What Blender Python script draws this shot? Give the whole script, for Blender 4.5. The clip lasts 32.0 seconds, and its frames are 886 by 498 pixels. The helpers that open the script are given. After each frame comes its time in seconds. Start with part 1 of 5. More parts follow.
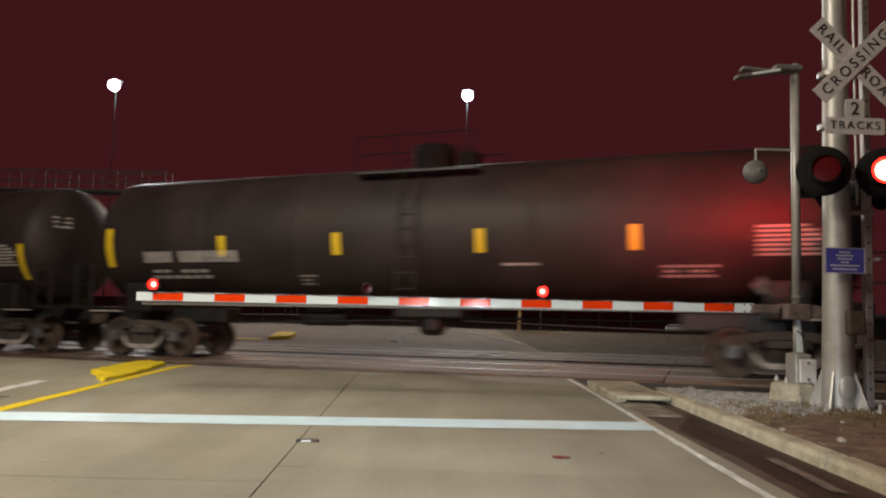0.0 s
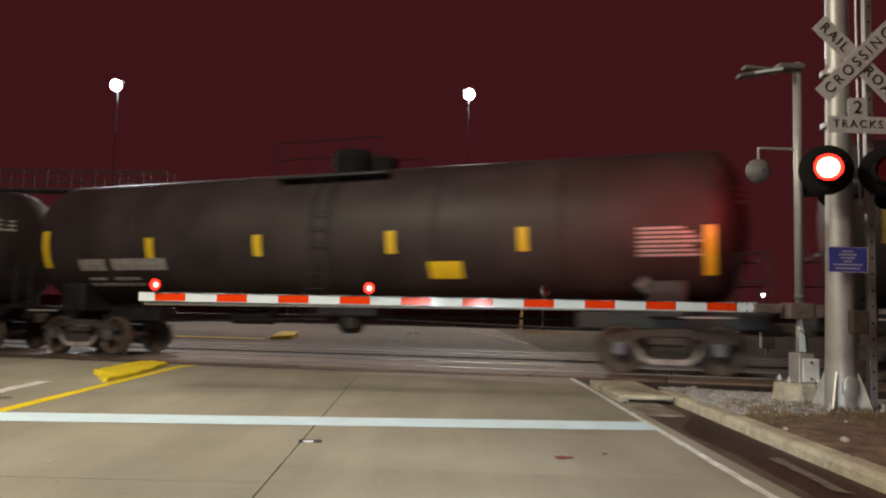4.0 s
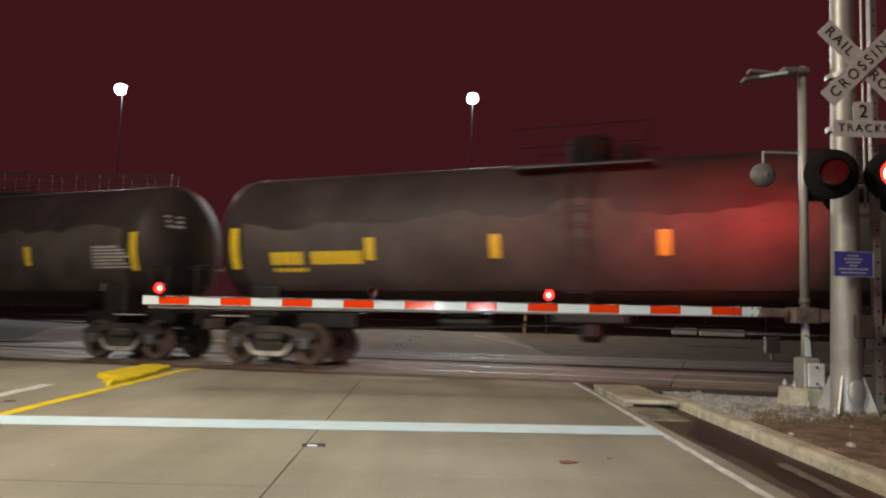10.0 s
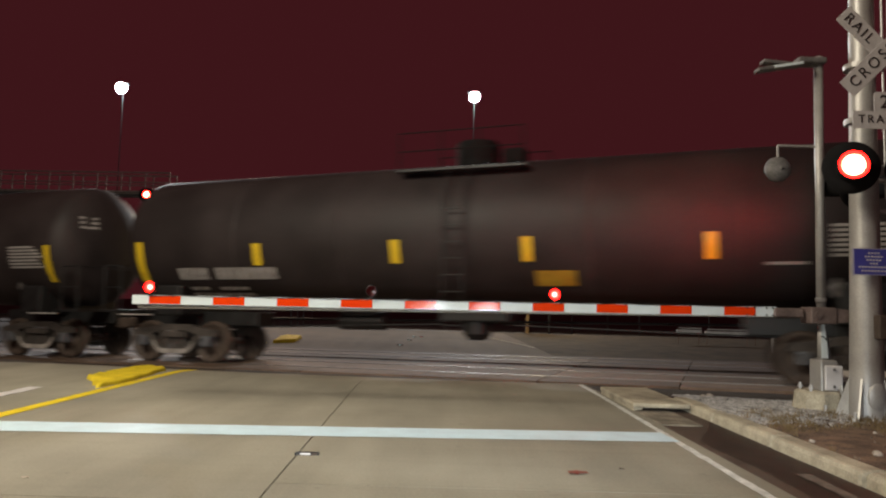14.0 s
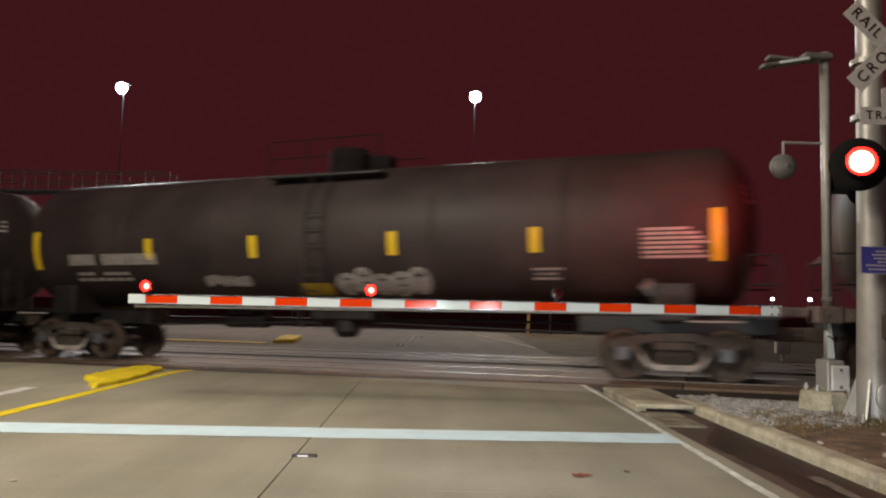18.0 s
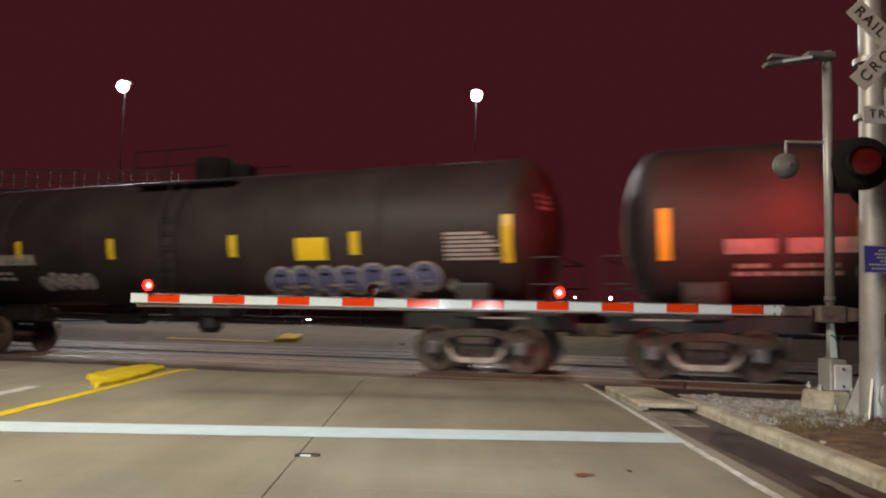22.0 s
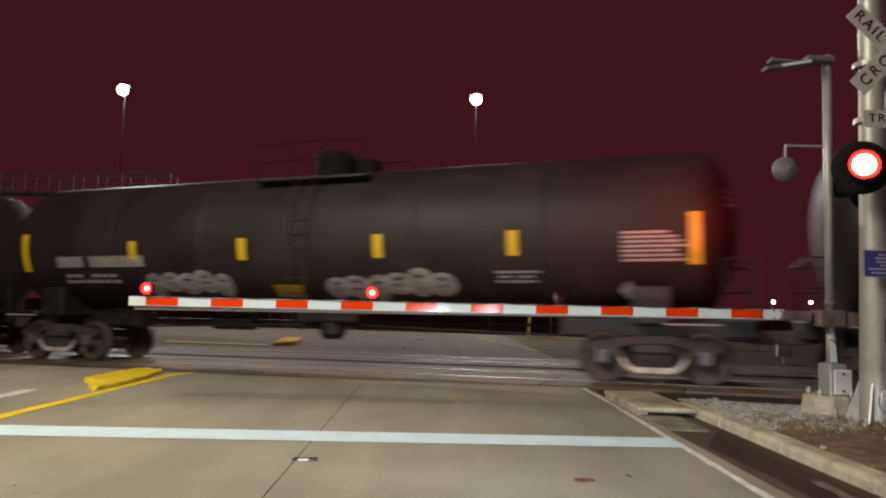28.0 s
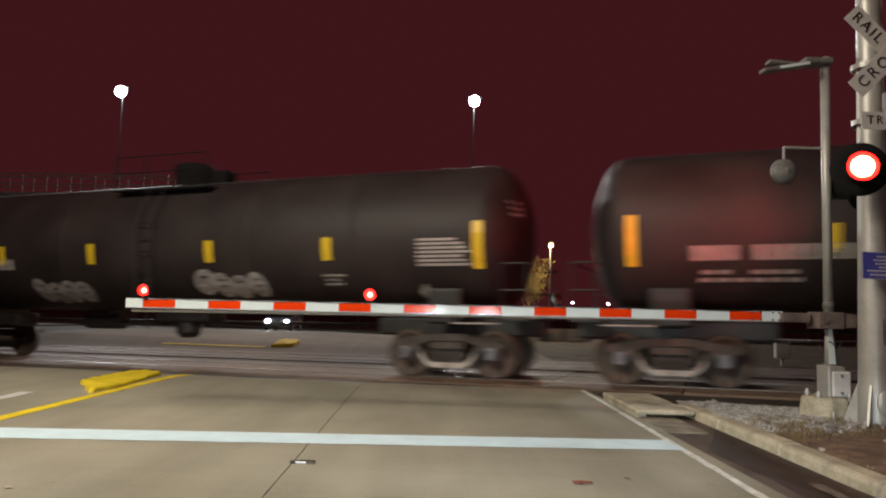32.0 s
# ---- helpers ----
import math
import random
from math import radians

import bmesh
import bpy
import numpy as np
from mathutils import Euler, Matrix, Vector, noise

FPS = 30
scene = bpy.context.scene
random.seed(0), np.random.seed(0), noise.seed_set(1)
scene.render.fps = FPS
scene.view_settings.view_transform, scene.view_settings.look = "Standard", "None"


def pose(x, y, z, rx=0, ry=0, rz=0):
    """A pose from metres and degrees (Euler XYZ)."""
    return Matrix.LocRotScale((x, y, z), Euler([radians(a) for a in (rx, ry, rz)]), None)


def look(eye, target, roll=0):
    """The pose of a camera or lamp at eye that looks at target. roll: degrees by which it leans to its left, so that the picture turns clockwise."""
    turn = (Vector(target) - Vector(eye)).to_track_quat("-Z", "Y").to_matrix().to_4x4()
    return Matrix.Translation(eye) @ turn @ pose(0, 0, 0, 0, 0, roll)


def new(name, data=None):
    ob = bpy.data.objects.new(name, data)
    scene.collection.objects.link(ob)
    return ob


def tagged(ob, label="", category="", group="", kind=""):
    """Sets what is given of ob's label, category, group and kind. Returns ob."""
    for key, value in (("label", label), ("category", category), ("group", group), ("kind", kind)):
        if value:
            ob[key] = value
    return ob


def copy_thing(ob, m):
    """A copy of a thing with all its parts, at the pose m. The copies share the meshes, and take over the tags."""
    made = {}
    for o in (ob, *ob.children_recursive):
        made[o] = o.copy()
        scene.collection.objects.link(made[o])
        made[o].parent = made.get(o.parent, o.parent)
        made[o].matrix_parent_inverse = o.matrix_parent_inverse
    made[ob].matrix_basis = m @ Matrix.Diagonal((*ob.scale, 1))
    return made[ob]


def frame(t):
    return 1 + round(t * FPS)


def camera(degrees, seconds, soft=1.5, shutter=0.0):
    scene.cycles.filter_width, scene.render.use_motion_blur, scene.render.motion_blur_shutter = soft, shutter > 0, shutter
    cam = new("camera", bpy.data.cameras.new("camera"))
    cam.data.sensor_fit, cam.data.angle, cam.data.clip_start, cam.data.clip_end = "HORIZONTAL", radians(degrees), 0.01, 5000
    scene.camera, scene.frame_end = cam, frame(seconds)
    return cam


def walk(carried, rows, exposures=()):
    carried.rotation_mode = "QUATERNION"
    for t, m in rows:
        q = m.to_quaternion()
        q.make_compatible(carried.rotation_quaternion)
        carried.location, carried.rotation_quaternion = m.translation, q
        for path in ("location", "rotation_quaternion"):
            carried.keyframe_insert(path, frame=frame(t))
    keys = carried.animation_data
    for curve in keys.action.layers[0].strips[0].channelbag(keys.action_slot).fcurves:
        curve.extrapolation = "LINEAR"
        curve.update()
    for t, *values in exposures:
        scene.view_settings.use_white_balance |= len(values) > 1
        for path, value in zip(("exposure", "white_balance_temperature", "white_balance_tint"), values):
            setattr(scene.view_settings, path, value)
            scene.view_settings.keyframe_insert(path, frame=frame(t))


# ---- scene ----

# The camera rolls forward a little behind the raised line, then stands.
cam = camera(61.8, 32.0, soft=2.1, shutter=0.5)
PATH = [
    (0, (3.313, -9.869, 1.243), (3.333, -7.875, 1.392), 1.6),
    (0.5, (3.32, -9.875, 1.245), (3.337, -7.88, 1.396), 1.5),
    (1, (3.319, -9.869, 1.252), (3.336, -7.875, 1.402), 1.5),
    (1.5, (3.323, -9.87, 1.247), (3.339, -7.876, 1.4), 1.5),
    (2, (3.312, -9.87, 1.242), (3.329, -7.876, 1.394), 1.5),
    (2.5, (3.31, -9.869, 1.251), (3.328, -7.875, 1.4), 1.5),
    (3, (3.318, -9.874, 1.255), (3.334, -7.88, 1.403), 1.5),
    (3.5, (3.306, -9.859, 1.252), (3.323, -7.864, 1.398), 1.5),
    (5.5, (3.332, -9.879, 1.249), (3.336, -7.884, 1.403), 1.5),
    (6, (3.314, -9.874, 1.245), (3.321, -7.88, 1.4), 1.5),
    (6.5, (3.316, -9.869, 1.247), (3.323, -7.875, 1.402), 1.5),
    (7, (3.313, -9.861, 1.245), (3.322, -7.867, 1.397), 1.5),
    (7.5, (3.308, -9.869, 1.25), (3.318, -7.874, 1.399), 1.5),
    (8, (3.313, -9.871, 1.244), (3.321, -7.876, 1.394), 1.5),
    (8.5, (3.318, -9.873, 1.242), (3.325, -7.878, 1.395), 1.5),
    (9, (3.31, -9.869, 1.246), (3.318, -7.875, 1.401), 1.5),
    (9.5, (3.315, -9.859, 1.249), (3.321, -7.865, 1.406), 1.5),
    (10, (3.301, -9.85, 1.251), (3.307, -7.856, 1.408), 1.6),
    (10.5, (3.307, -9.832, 1.247), (3.311, -7.838, 1.402), 1.6),
    (11, (3.31, -9.803, 1.247), (3.313, -7.809, 1.402), 1.7),
    (11.5, (3.316, -9.762, 1.246), (3.32, -7.768, 1.4), 1.7),
    (12, (3.31, -9.696, 1.251), (3.315, -7.702, 1.404), 1.7),
    (12.5, (3.317, -9.612, 1.255), (3.32, -7.619, 1.416), 1.6),
    (13, (3.312, -9.549, 1.247), (3.315, -7.556, 1.413), 1.6),
    (13.5, (3.304, -9.493, 1.254), (3.307, -7.5, 1.415), 1.6),
    (14, (3.308, -9.467, 1.257), (3.309, -7.473, 1.412), 1.6),
    (14.5, (3.311, -9.449, 1.25), (3.312, -7.456, 1.406), 1.6),
    (16.5, (3.306, -9.34, 1.255), (3.307, -7.346, 1.412), 1.6),
    (17, (3.319, -9.342, 1.261), (3.317, -7.348, 1.415), 1.5),
    (17.5, (3.307, -9.338, 1.252), (3.308, -7.344, 1.409), 1.5),
    (18, (3.311, -9.329, 1.243), (3.31, -7.335, 1.399), 1.6),
    (18.5, (3.317, -9.337, 1.249), (3.313, -7.343, 1.401), 1.6),
    (19, (3.307, -9.335, 1.254), (3.305, -7.34, 1.402), 1.6),
    (19.5, (3.319, -9.338, 1.254), (3.313, -7.344, 1.404), 1.6),
    (20, (3.308, -9.329, 1.252), (3.304, -7.334, 1.402), 1.6),
    (20.5, (3.301, -9.326, 1.249), (3.298, -7.331, 1.4), 1.6),
    (21, (3.308, -9.331, 1.254), (3.303, -7.336, 1.404), 1.6),
    (21.5, (3.307, -9.325, 1.256), (3.302, -7.331, 1.407), 1.6),
    (22, (3.297, -9.327, 1.251), (3.293, -7.333, 1.403), 1.6),
    (22.5, (3.3, -9.324, 1.26), (3.299, -7.329, 1.411), 1.7),
    (23, (3.29, -9.316, 1.253), (3.29, -7.322, 1.408), 1.7),
    (23.5, (3.309, -9.322, 1.249), (3.304, -7.328, 1.407), 1.7),
    (24, (3.315, -9.32, 1.247), (3.31, -7.326, 1.408), 1.7),
    (24.5, (3.306, -9.314, 1.253), (3.304, -7.321, 1.413), 1.7),
    (25, (3.294, -9.313, 1.255), (3.294, -7.32, 1.416), 1.7),
    (25.5, (3.299, -9.31, 1.245), (3.297, -7.317, 1.408), 1.7),
    (27.5, (3.294, -9.306, 1.258), (3.293, -7.312, 1.418), 1.7),
    (28, (3.303, -9.306, 1.251), (3.3, -7.312, 1.413), 1.7),
    (28.5, (3.306, -9.306, 1.251), (3.302, -7.312, 1.412), 1.7),
    (29, (3.311, -9.303, 1.255), (3.306, -7.309, 1.416), 1.7),
    (29.5, (3.31, -9.302, 1.25), (3.306, -7.308, 1.411), 1.7),
    (30, (3.312, -9.296, 1.253), (3.309, -7.302, 1.413), 1.7),
    (30.5, (3.307, -9.298, 1.249), (3.305, -7.305, 1.411), 1.7),
    (31, (3.319, -9.299, 1.256), (3.315, -7.305, 1.417), 1.7),
    (31.5, (3.31, -9.289, 1.246), (3.31, -7.296, 1.412), 1.6),
    (32, (3.303, -9.287, 1.252), (3.305, -7.294, 1.419), 1.7),
]
walk(cam, [(t, look(e, g, r)) for t, e, g, r in PATH], exposures=[(0, 0.6), (32, 0.6)])

# ---- light ----
world = bpy.data.worlds.new("night")
world.use_nodes = True
scene.world = world
wbg = world.node_tree.nodes["Background"]
wbg.inputs["Color"].default_value = (1.0, 0.17, 0.215, 1)
wbg.inputs["Strength"].default_value = 0.030


def lamp(name, kind, eye, target, watts, colour, size=0.2, cone=60, blend=0.5):
    d = bpy.data.lights.new(name, kind)
    d.energy, d.color = watts, colour
    if kind == "SPOT":
        d.spot_size, d.spot_blend, d.shadow_soft_size = radians(cone), blend, size
    elif kind == "AREA":
        d.size = size
    else:
        d.shadow_soft_size = size
    ob = new(name, d)
    ob.matrix_world = look(eye, target)
    return ob


# the headlights of the vehicle that carries the camera
for hx in (3.10, 4.45):
    lamp("headlight", "SPOT", (hx, -8.1, 0.95), (hx, 10, 0.62), 250, (0.90, 0.97, 1.0), 0.08, 76, 0.9)
    # the flat dipped beam, cut off just below the horizontal
    beam = lamp("dipped_beam", "SPOT", (hx, -8.1, 0.95), (hx, 10, -1.35), 300, (0.90, 0.97, 1.0), 0.05, 84, 0.45)
    beam.matrix_world = beam.matrix_world @ Matrix.Diagonal((1.0, 0.14, 1.0, 1.0))
# unseen lamp added above the view to light the approach
lamp("street_light", "AREA", (-4.0, -6.0, 9.5), (0.5, 0.5, 0), 1250, (1.0, 0.91, 0.74), 4.0)
LAMP_A, LAMP_B = (-38.9, 85.0, 28.4), (6.9, 85.0, 28.5)
for p in (LAMP_A, LAMP_B):
    lamp("yard_light", "SPOT", (p[0], p[1] - 1.0, p[2] - 0.6), (p[0] * 0.4, 5, 0), 36000, (0.96, 0.97, 0.97), 0.5, 110, 0.6)

# added warm lamp without a fixture, browns the ground of the far side
lamp("street_light", "AREA", (-6.0, 27.0, 8.5), (-2.0, 14.0, 0), 420, (1.0, 0.70, 0.48), 0.8)
lamp("warm_lamp_light", "POINT", (9.2, 31.6, 4.9), (9.2, 30, 0), 900, (1.0, 0.72, 0.36), 0.2)

# ---- materials ----


def mat(name, base, rough=0.6, metal=0.0, var=0.15, scale=3.0, bump=0.1, bscale=60.0, dark=None, rnd=0.0, coat=0.0, spec=0.5):
    """Principled surface with stains at a large scale, grain at a small one and a fine relief."""
    m = bpy.data.materials.new(name)
    m.use_nodes = True
    nt = m.node_tree
    b = nt.nodes["Principled BSDF"]
    tc = nt.nodes.new("ShaderNodeTexCoord")
    n1, n2 = nt.nodes.new("ShaderNodeTexNoise"), nt.nodes.new("ShaderNodeTexNoise")
    n1.inputs["Scale"].default_value, n1.inputs["Detail"].default_value = scale, 6
    n2.inputs["Scale"].default_value, n2.inputs["Detail"].default_value = bscale, 4
    nt.links.new(tc.outputs["Object"], n1.inputs["Vector"])
    nt.links.new(tc.outputs["Object"], n2.inputs["Vector"])
    r1 = nt.nodes.new("ShaderNodeValToRGB")
    r1.color_ramp.elements[0].position, r1.color_ramp.elements[1].position = 0.3, 0.7
    d = dark if dark else tuple(c * (1 - var * 2) for c in base)
    r1.color_ramp.elements[0].color = (*d, 1)
    r1.color_ramp.elements[1].color = (*base, 1)
    nt.links.new(n1.outputs["Fac"], r1.inputs["Fac"])
    mx = nt.nodes.new("ShaderNodeMix")
    mx.data_type, mx.blend_type = "RGBA", "MULTIPLY"
    mx.inputs[0].default_value = 1.0
    r2 = nt.nodes.new("ShaderNodeMapRange")
    r2.inputs["From Min"].default_value, r2.inputs["From Max"].default_value = 0.3, 0.7
    r2.inputs["To Min"].default_value, r2.inputs["To Max"].default_value = 1 - var, 1 + var * 0.4
    nt.links.new(n2.outputs["Fac"], r2.inputs["Value"])
    last = r2.outputs["Result"]
    if rnd:
        oi = nt.nodes.new("ShaderNodeObjectInfo")
        r3 = nt.nodes.new("ShaderNodeMapRange")
        r3.inputs["To Min"].default_value, r3.inputs["To Max"].default_value = 1 - rnd, 1 + rnd
        nt.links.new(oi.outputs["Random"], r3.inputs["Value"])
        mu = nt.nodes.new("ShaderNodeMath")
        mu.operation = "MULTIPLY"
        nt.links.new(last, mu.inputs[0])
        nt.links.new(r3.outputs["Result"], mu.inputs[1])
        last = mu.outputs[0]
    nt.links.new(r1.outputs["Color"], mx.inputs[6])
    nt.links.new(last, mx.inputs[7])
    nt.links.new(mx.outputs[2], b.inputs["Base Color"])
    rr = nt.nodes.new("ShaderNodeMapRange")
    rr.inputs["To Min"].default_value, rr.inputs["To Max"].default_value = max(0.02, rough - 0.12), min(1, rough + 0.12)
    nt.links.new(n1.outputs["Fac"], rr.inputs["Value"])
    nt.links.new(rr.outputs["Result"], b.inputs["Roughness"])
    b.inputs["Metallic"].default_value = metal
    b.inputs["Coat Weight"].default_value = coat
    b.inputs["Specular IOR Level"].default_value = spec
    if bump:
        bp = nt.nodes.new("ShaderNodeBump")
        bp.inputs["Strength"].default_value, bp.inputs["Distance"].default_value = bump, 0.01
        nt.links.new(n2.outputs["Fac"], bp.inputs["Height"])
        nt.links.new(bp.outputs["Normal"], b.inputs["Normal"])
    return m


def glow(name, colour, strength):
    m = bpy.data.materials.new(name)
    m.use_nodes = True
    b = m.node_tree.nodes["Principled BSDF"]
    b.inputs["Base Color"].default_value = (*[min(1, c) for c in colour], 1)
    b.inputs["Emission Color"].default_value = (*colour, 1)
    b.inputs["Emission Strength"].default_value = strength
    return m


def concrete(name, base):
    """Broomed road concrete: broad stains, wear along the wheel paths, dark specks."""
    m = mat(name, base, 0.9, 0, 0.10, 0.7, 0.25, 40, spec=0.2)
    nt = m.node_tree
    b = nt.nodes["Principled BSDF"]
    old = b.inputs["Base Color"].links[0].from_socket
    tc = nt.nodes.new("ShaderNodeTexCoord")
    fac = None
    for stretch, scale, lo, hi, dark in (((1.0, 0.10, 1.0), 1.6, 0.38, 0.62, 0.86), ((1.0, 0.5, 1.0), 0.45, 0.40, 0.60, 0.84), ((1, 1, 1), 5.5, 0.66, 0.74, 0.80), ((0.06, 1.0, 1.0), 7.0, 0.30, 0.5, 0.95)):
        mp, nz, mr = nt.nodes.new("ShaderNodeMapping"), nt.nodes.new("ShaderNodeTexNoise"), nt.nodes.new("ShaderNodeMapRange")
        mp.inputs["Scale"].default_value = stretch
        nz.inputs["Scale"].default_value, nz.inputs["Detail"].default_value = scale, 5
        mr.inputs["From Min"].default_value, mr.inputs["From Max"].default_value = lo, hi
        mr.inputs["To Min"].default_value, mr.inputs["To Max"].default_value = (dark, 1.0) if scale != 5.5 else (1.0, dark)
        nt.links.new(tc.outputs["Object"], mp.inputs["Vector"])
        nt.links.new(mp.outputs["Vector"], nz.inputs["Vector"])
        nt.links.new(nz.outputs["Fac"], mr.inputs["Value"])
        if fac is None:
            fac = mr.outputs["Result"]
        else:
            mu = nt.nodes.new("ShaderNodeMath")
            mu.operation = "MULTIPLY"
            nt.links.new(fac, mu.inputs[0])
            nt.links.new(mr.outputs["Result"], mu.inputs[1])
            fac = mu.outputs[0]
    mx = nt.nodes.new("ShaderNodeMix")
    mx.data_type, mx.blend_type = "RGBA", "MULTIPLY"
    mx.inputs[0].default_value = 1.0
    nt.links.new(old, mx.inputs[6])
    nt.links.new(fac, mx.inputs[7])
    nt.links.new(mx.outputs[2], b.inputs["Base Color"])
    return m


M_CONC = concrete("concrete", (0.325, 0.30, 0.236))
M_ASPH = mat("asphalt", (0.062, 0.050, 0.042), 0.9, 0, 0.2, 1.5, 0.5, 80, spec=0.15)
M_WHITE = mat("road_paint_white", (0.60, 0.76, 0.85), 0.7, 0, 0.08, 4, 0.2, 60)
M_YELLOW = mat("road_paint_yellow", (0.80, 0.60, 0.03), 0.8, 0, 0.16, 3, 0.2, 60, spec=0.15)
M_ARMW = mat("arm_white", (0.64, 0.71, 0.73), 0.05, 0, 0.03, 5, 0.02, 60)
M_ARMR = mat("arm_red", (0.76, 0.048, 0.005), 0.05, 0, 0.05, 5, 0.02, 60)
M_GALV = mat("galvanised_steel", (0.45, 0.43, 0.40), 0.46, 0.38, 0.12, 4, 0.1, 50)
M_MATT = mat("matt_black_paint", (0.012, 0.011, 0.011), 0.92, 0.0, 0.2, 3, 0.1, 40, spec=0.15)
M_EDGE = mat("worn_edge_paint", (0.74, 0.74, 0.70), 0.8, 0, 0.22, 6, 0.3, 60)
M_DULL = mat("dull_weathered_aluminium", (0.21, 0.195, 0.185), 0.7, 0.2, 0.25, 9, 0.2, 50)
M_DARK = mat("black_steel", (0.02, 0.02, 0.02), 0.5, 0.0, 0.3, 3, 0.1, 40)
M_TANK = mat("black_tank_paint", (0.043, 0.032, 0.0315), 0.60, 0.0, 0.25, 0.8, 0.06, 25, rnd=0.2, spec=0.32)
M_DUST = mat("dusty_film", (0.075, 0.060, 0.055), 0.75, 0.0, 0.25, 1.2, 0.06, 25, rnd=0.1)
M_RUST = mat("brown_rusted_steel", (0.12, 0.085, 0.065), 0.75, 0.2, 0.3, 5, 0.3, 50, rnd=0.2)
M_STRIP = mat("yellow_reflective_sheet", (0.85, 0.58, 0.02), 0.35, 0, 0.05, 6, 0.02, 60)
M_MARK = mat("white_lettering", (0.44, 0.41, 0.39), 0.6, 0, 0.2, 9, 0.02, 60)
M_GRAVEL = mat("ballast_gravel", (0.46, 0.43, 0.40), 0.9, 0, 0.4, 9, 0.9, 45)
M_RAIL = mat("worn_rail_steel", (0.23, 0.20, 0.175), 0.48, 0.8, 0.15, 6, 0.1, 60)
M_DIRT = mat("bare_earth", (0.235, 0.15, 0.098), 0.95, 0, 0.36, 5, 0.9, 40)
M_KERB = mat("kerb_concrete", (0.52, 0.46, 0.34), 0.9, 0, 0.25, 3, 0.5, 40, rnd=0.08)
M_PANEL = mat("crossing_panel", (0.165, 0.112, 0.08), 0.8, 0, 0.25, 2, 0.4, 40, rnd=0.25, spec=0.25)
M_APPR = mat("worn_patched_asphalt", (0.095, 0.073, 0.06), 0.85, 0, 0.3, 1.1, 0.5, 60, spec=0.2)
M_GRASS = mat("dry_grass", (0.27, 0.185, 0.085), 0.9, 0, 0.3, 6, 0.2, 40)
M_CAST = mat("cast_truck_steel", (0.09, 0.075, 0.065), 0.75, 0.1, 0.3, 5, 0.3, 50, rnd=0.15)
M_WHEEL = mat("rusty_wheel_steel", (0.105, 0.074, 0.056), 0.7, 0.15, 0.3, 6, 0.2, 50, rnd=0.15)
M_CAP = mat("bearing_cap", (0.19, 0.195, 0.21), 0.55, 0.4, 0.2, 8, 0.1, 60)
M_GRAF = mat("graffiti_grey", (0.37, 0.345, 0.345), 0.6, 0, 0.25, 5, 0.02, 60)
M_GRAFW = mat("graffiti_white", (0.50, 0.47, 0.46), 0.6, 0, 0.2, 5, 0.02, 60)
M_GRAFB = mat("graffiti_blue", (0.16, 0.19, 0.36), 0.6, 0, 0.25, 5, 0.02, 60)
M_SIGNW = mat("sign_white", (0.62, 0.59, 0.58), 0.5, 0, 0.08, 6, 0.02, 60)
M_INK = mat("sign_black", (0.03, 0.025, 0.025), 0.5, 0, 0.1, 6, 0.02, 60)
M_SIGNB = mat("sign_blue", (0.06, 0.06, 0.32), 0.5, 0, 0.1, 6, 0.02, 60)
M_LENSD = mat("unlit_red_lens", (0.09, 0.006, 0.006), 0.25, 0, 0.1, 6, 0.02, 60)
M_BARK = mat("bark", (0.24, 0.18, 0.11), 0.9, 0, 0.3, 6, 0.5, 40)
M_LEAF = mat("leaves", (0.22, 0.18, 0.05), 0.7, 0, 0.3, 3, 0.1, 40)
M_WARM = glow("warm_lamp_lens", (1.0, 0.62, 0.22), 4)
M_COOL = glow("cool_lamp_lens", (0.85, 0.92, 1.0), 40)
M_BODY = mat("dark_car_paint", (0.04, 0.045, 0.05), 0.3, 0.3, 0.1, 2, 0.02, 60, coat=0.5)
M_TYRE = mat("tyre_rubber", (0.02, 0.02, 0.02), 0.8, 0, 0.1, 5, 0.2, 60)
M_GLASS = mat("car_glass", (0.02, 0.022, 0.025), 0.1, 0, 0.05, 2, 0.0, 60)
# pale colour standing in for headlight on the truck bottoms
M_LITCHORD = mat("headlit_chord_paint", (0.58, 0.53, 0.48), 0.7, 0.1, 0.25, 5, 0.3, 50, rnd=0.3)
M_RED = glow("lit_red_lens", (1.0, 0.006, 0.004), 12)
M_REDC = glow("lit_red_lens_core", (1.0, 0.10, 0.055), 36)
# back lenses face away unseen; strengths set to redden the tank sides
M_REDB = glow("lit_red_back_lens", (1.0, 0.020, 0.020), 560)
M_REDB2 = glow("lit_red_stronger_back_lens", (1.0, 0.020, 0.020), 1250)
M_LAMPW = glow("yard_lamp_lens", (0.85, 0.95, 1.0), 220)

# ---- builders ----


def link(name, bm, material, parent=None, label="", smooth=False):
    me = bpy.data.meshes.new(name)
    if smooth:
        for f in bm.faces:
            f.smooth = True
    bm.to_mesh(me)
    bm.free()
    mats = material if isinstance(material, (list, tuple)) else [material]
    for m in mats:
        me.materials.append(m)
    ob = new(name, me)
    if parent:
        ob.parent = parent
    if label:
        tagged(ob, label)
    return ob


def part(name, bm, material, parent, label="", smooth=False):
    return link(name, bm, material, parent, label, smooth)


def thing(name, label, category, m=None, group="", kind=""):
    ob = new(name)
    if m is not None:
        ob.matrix_world = m
    return tagged(ob, label, category, group, kind)


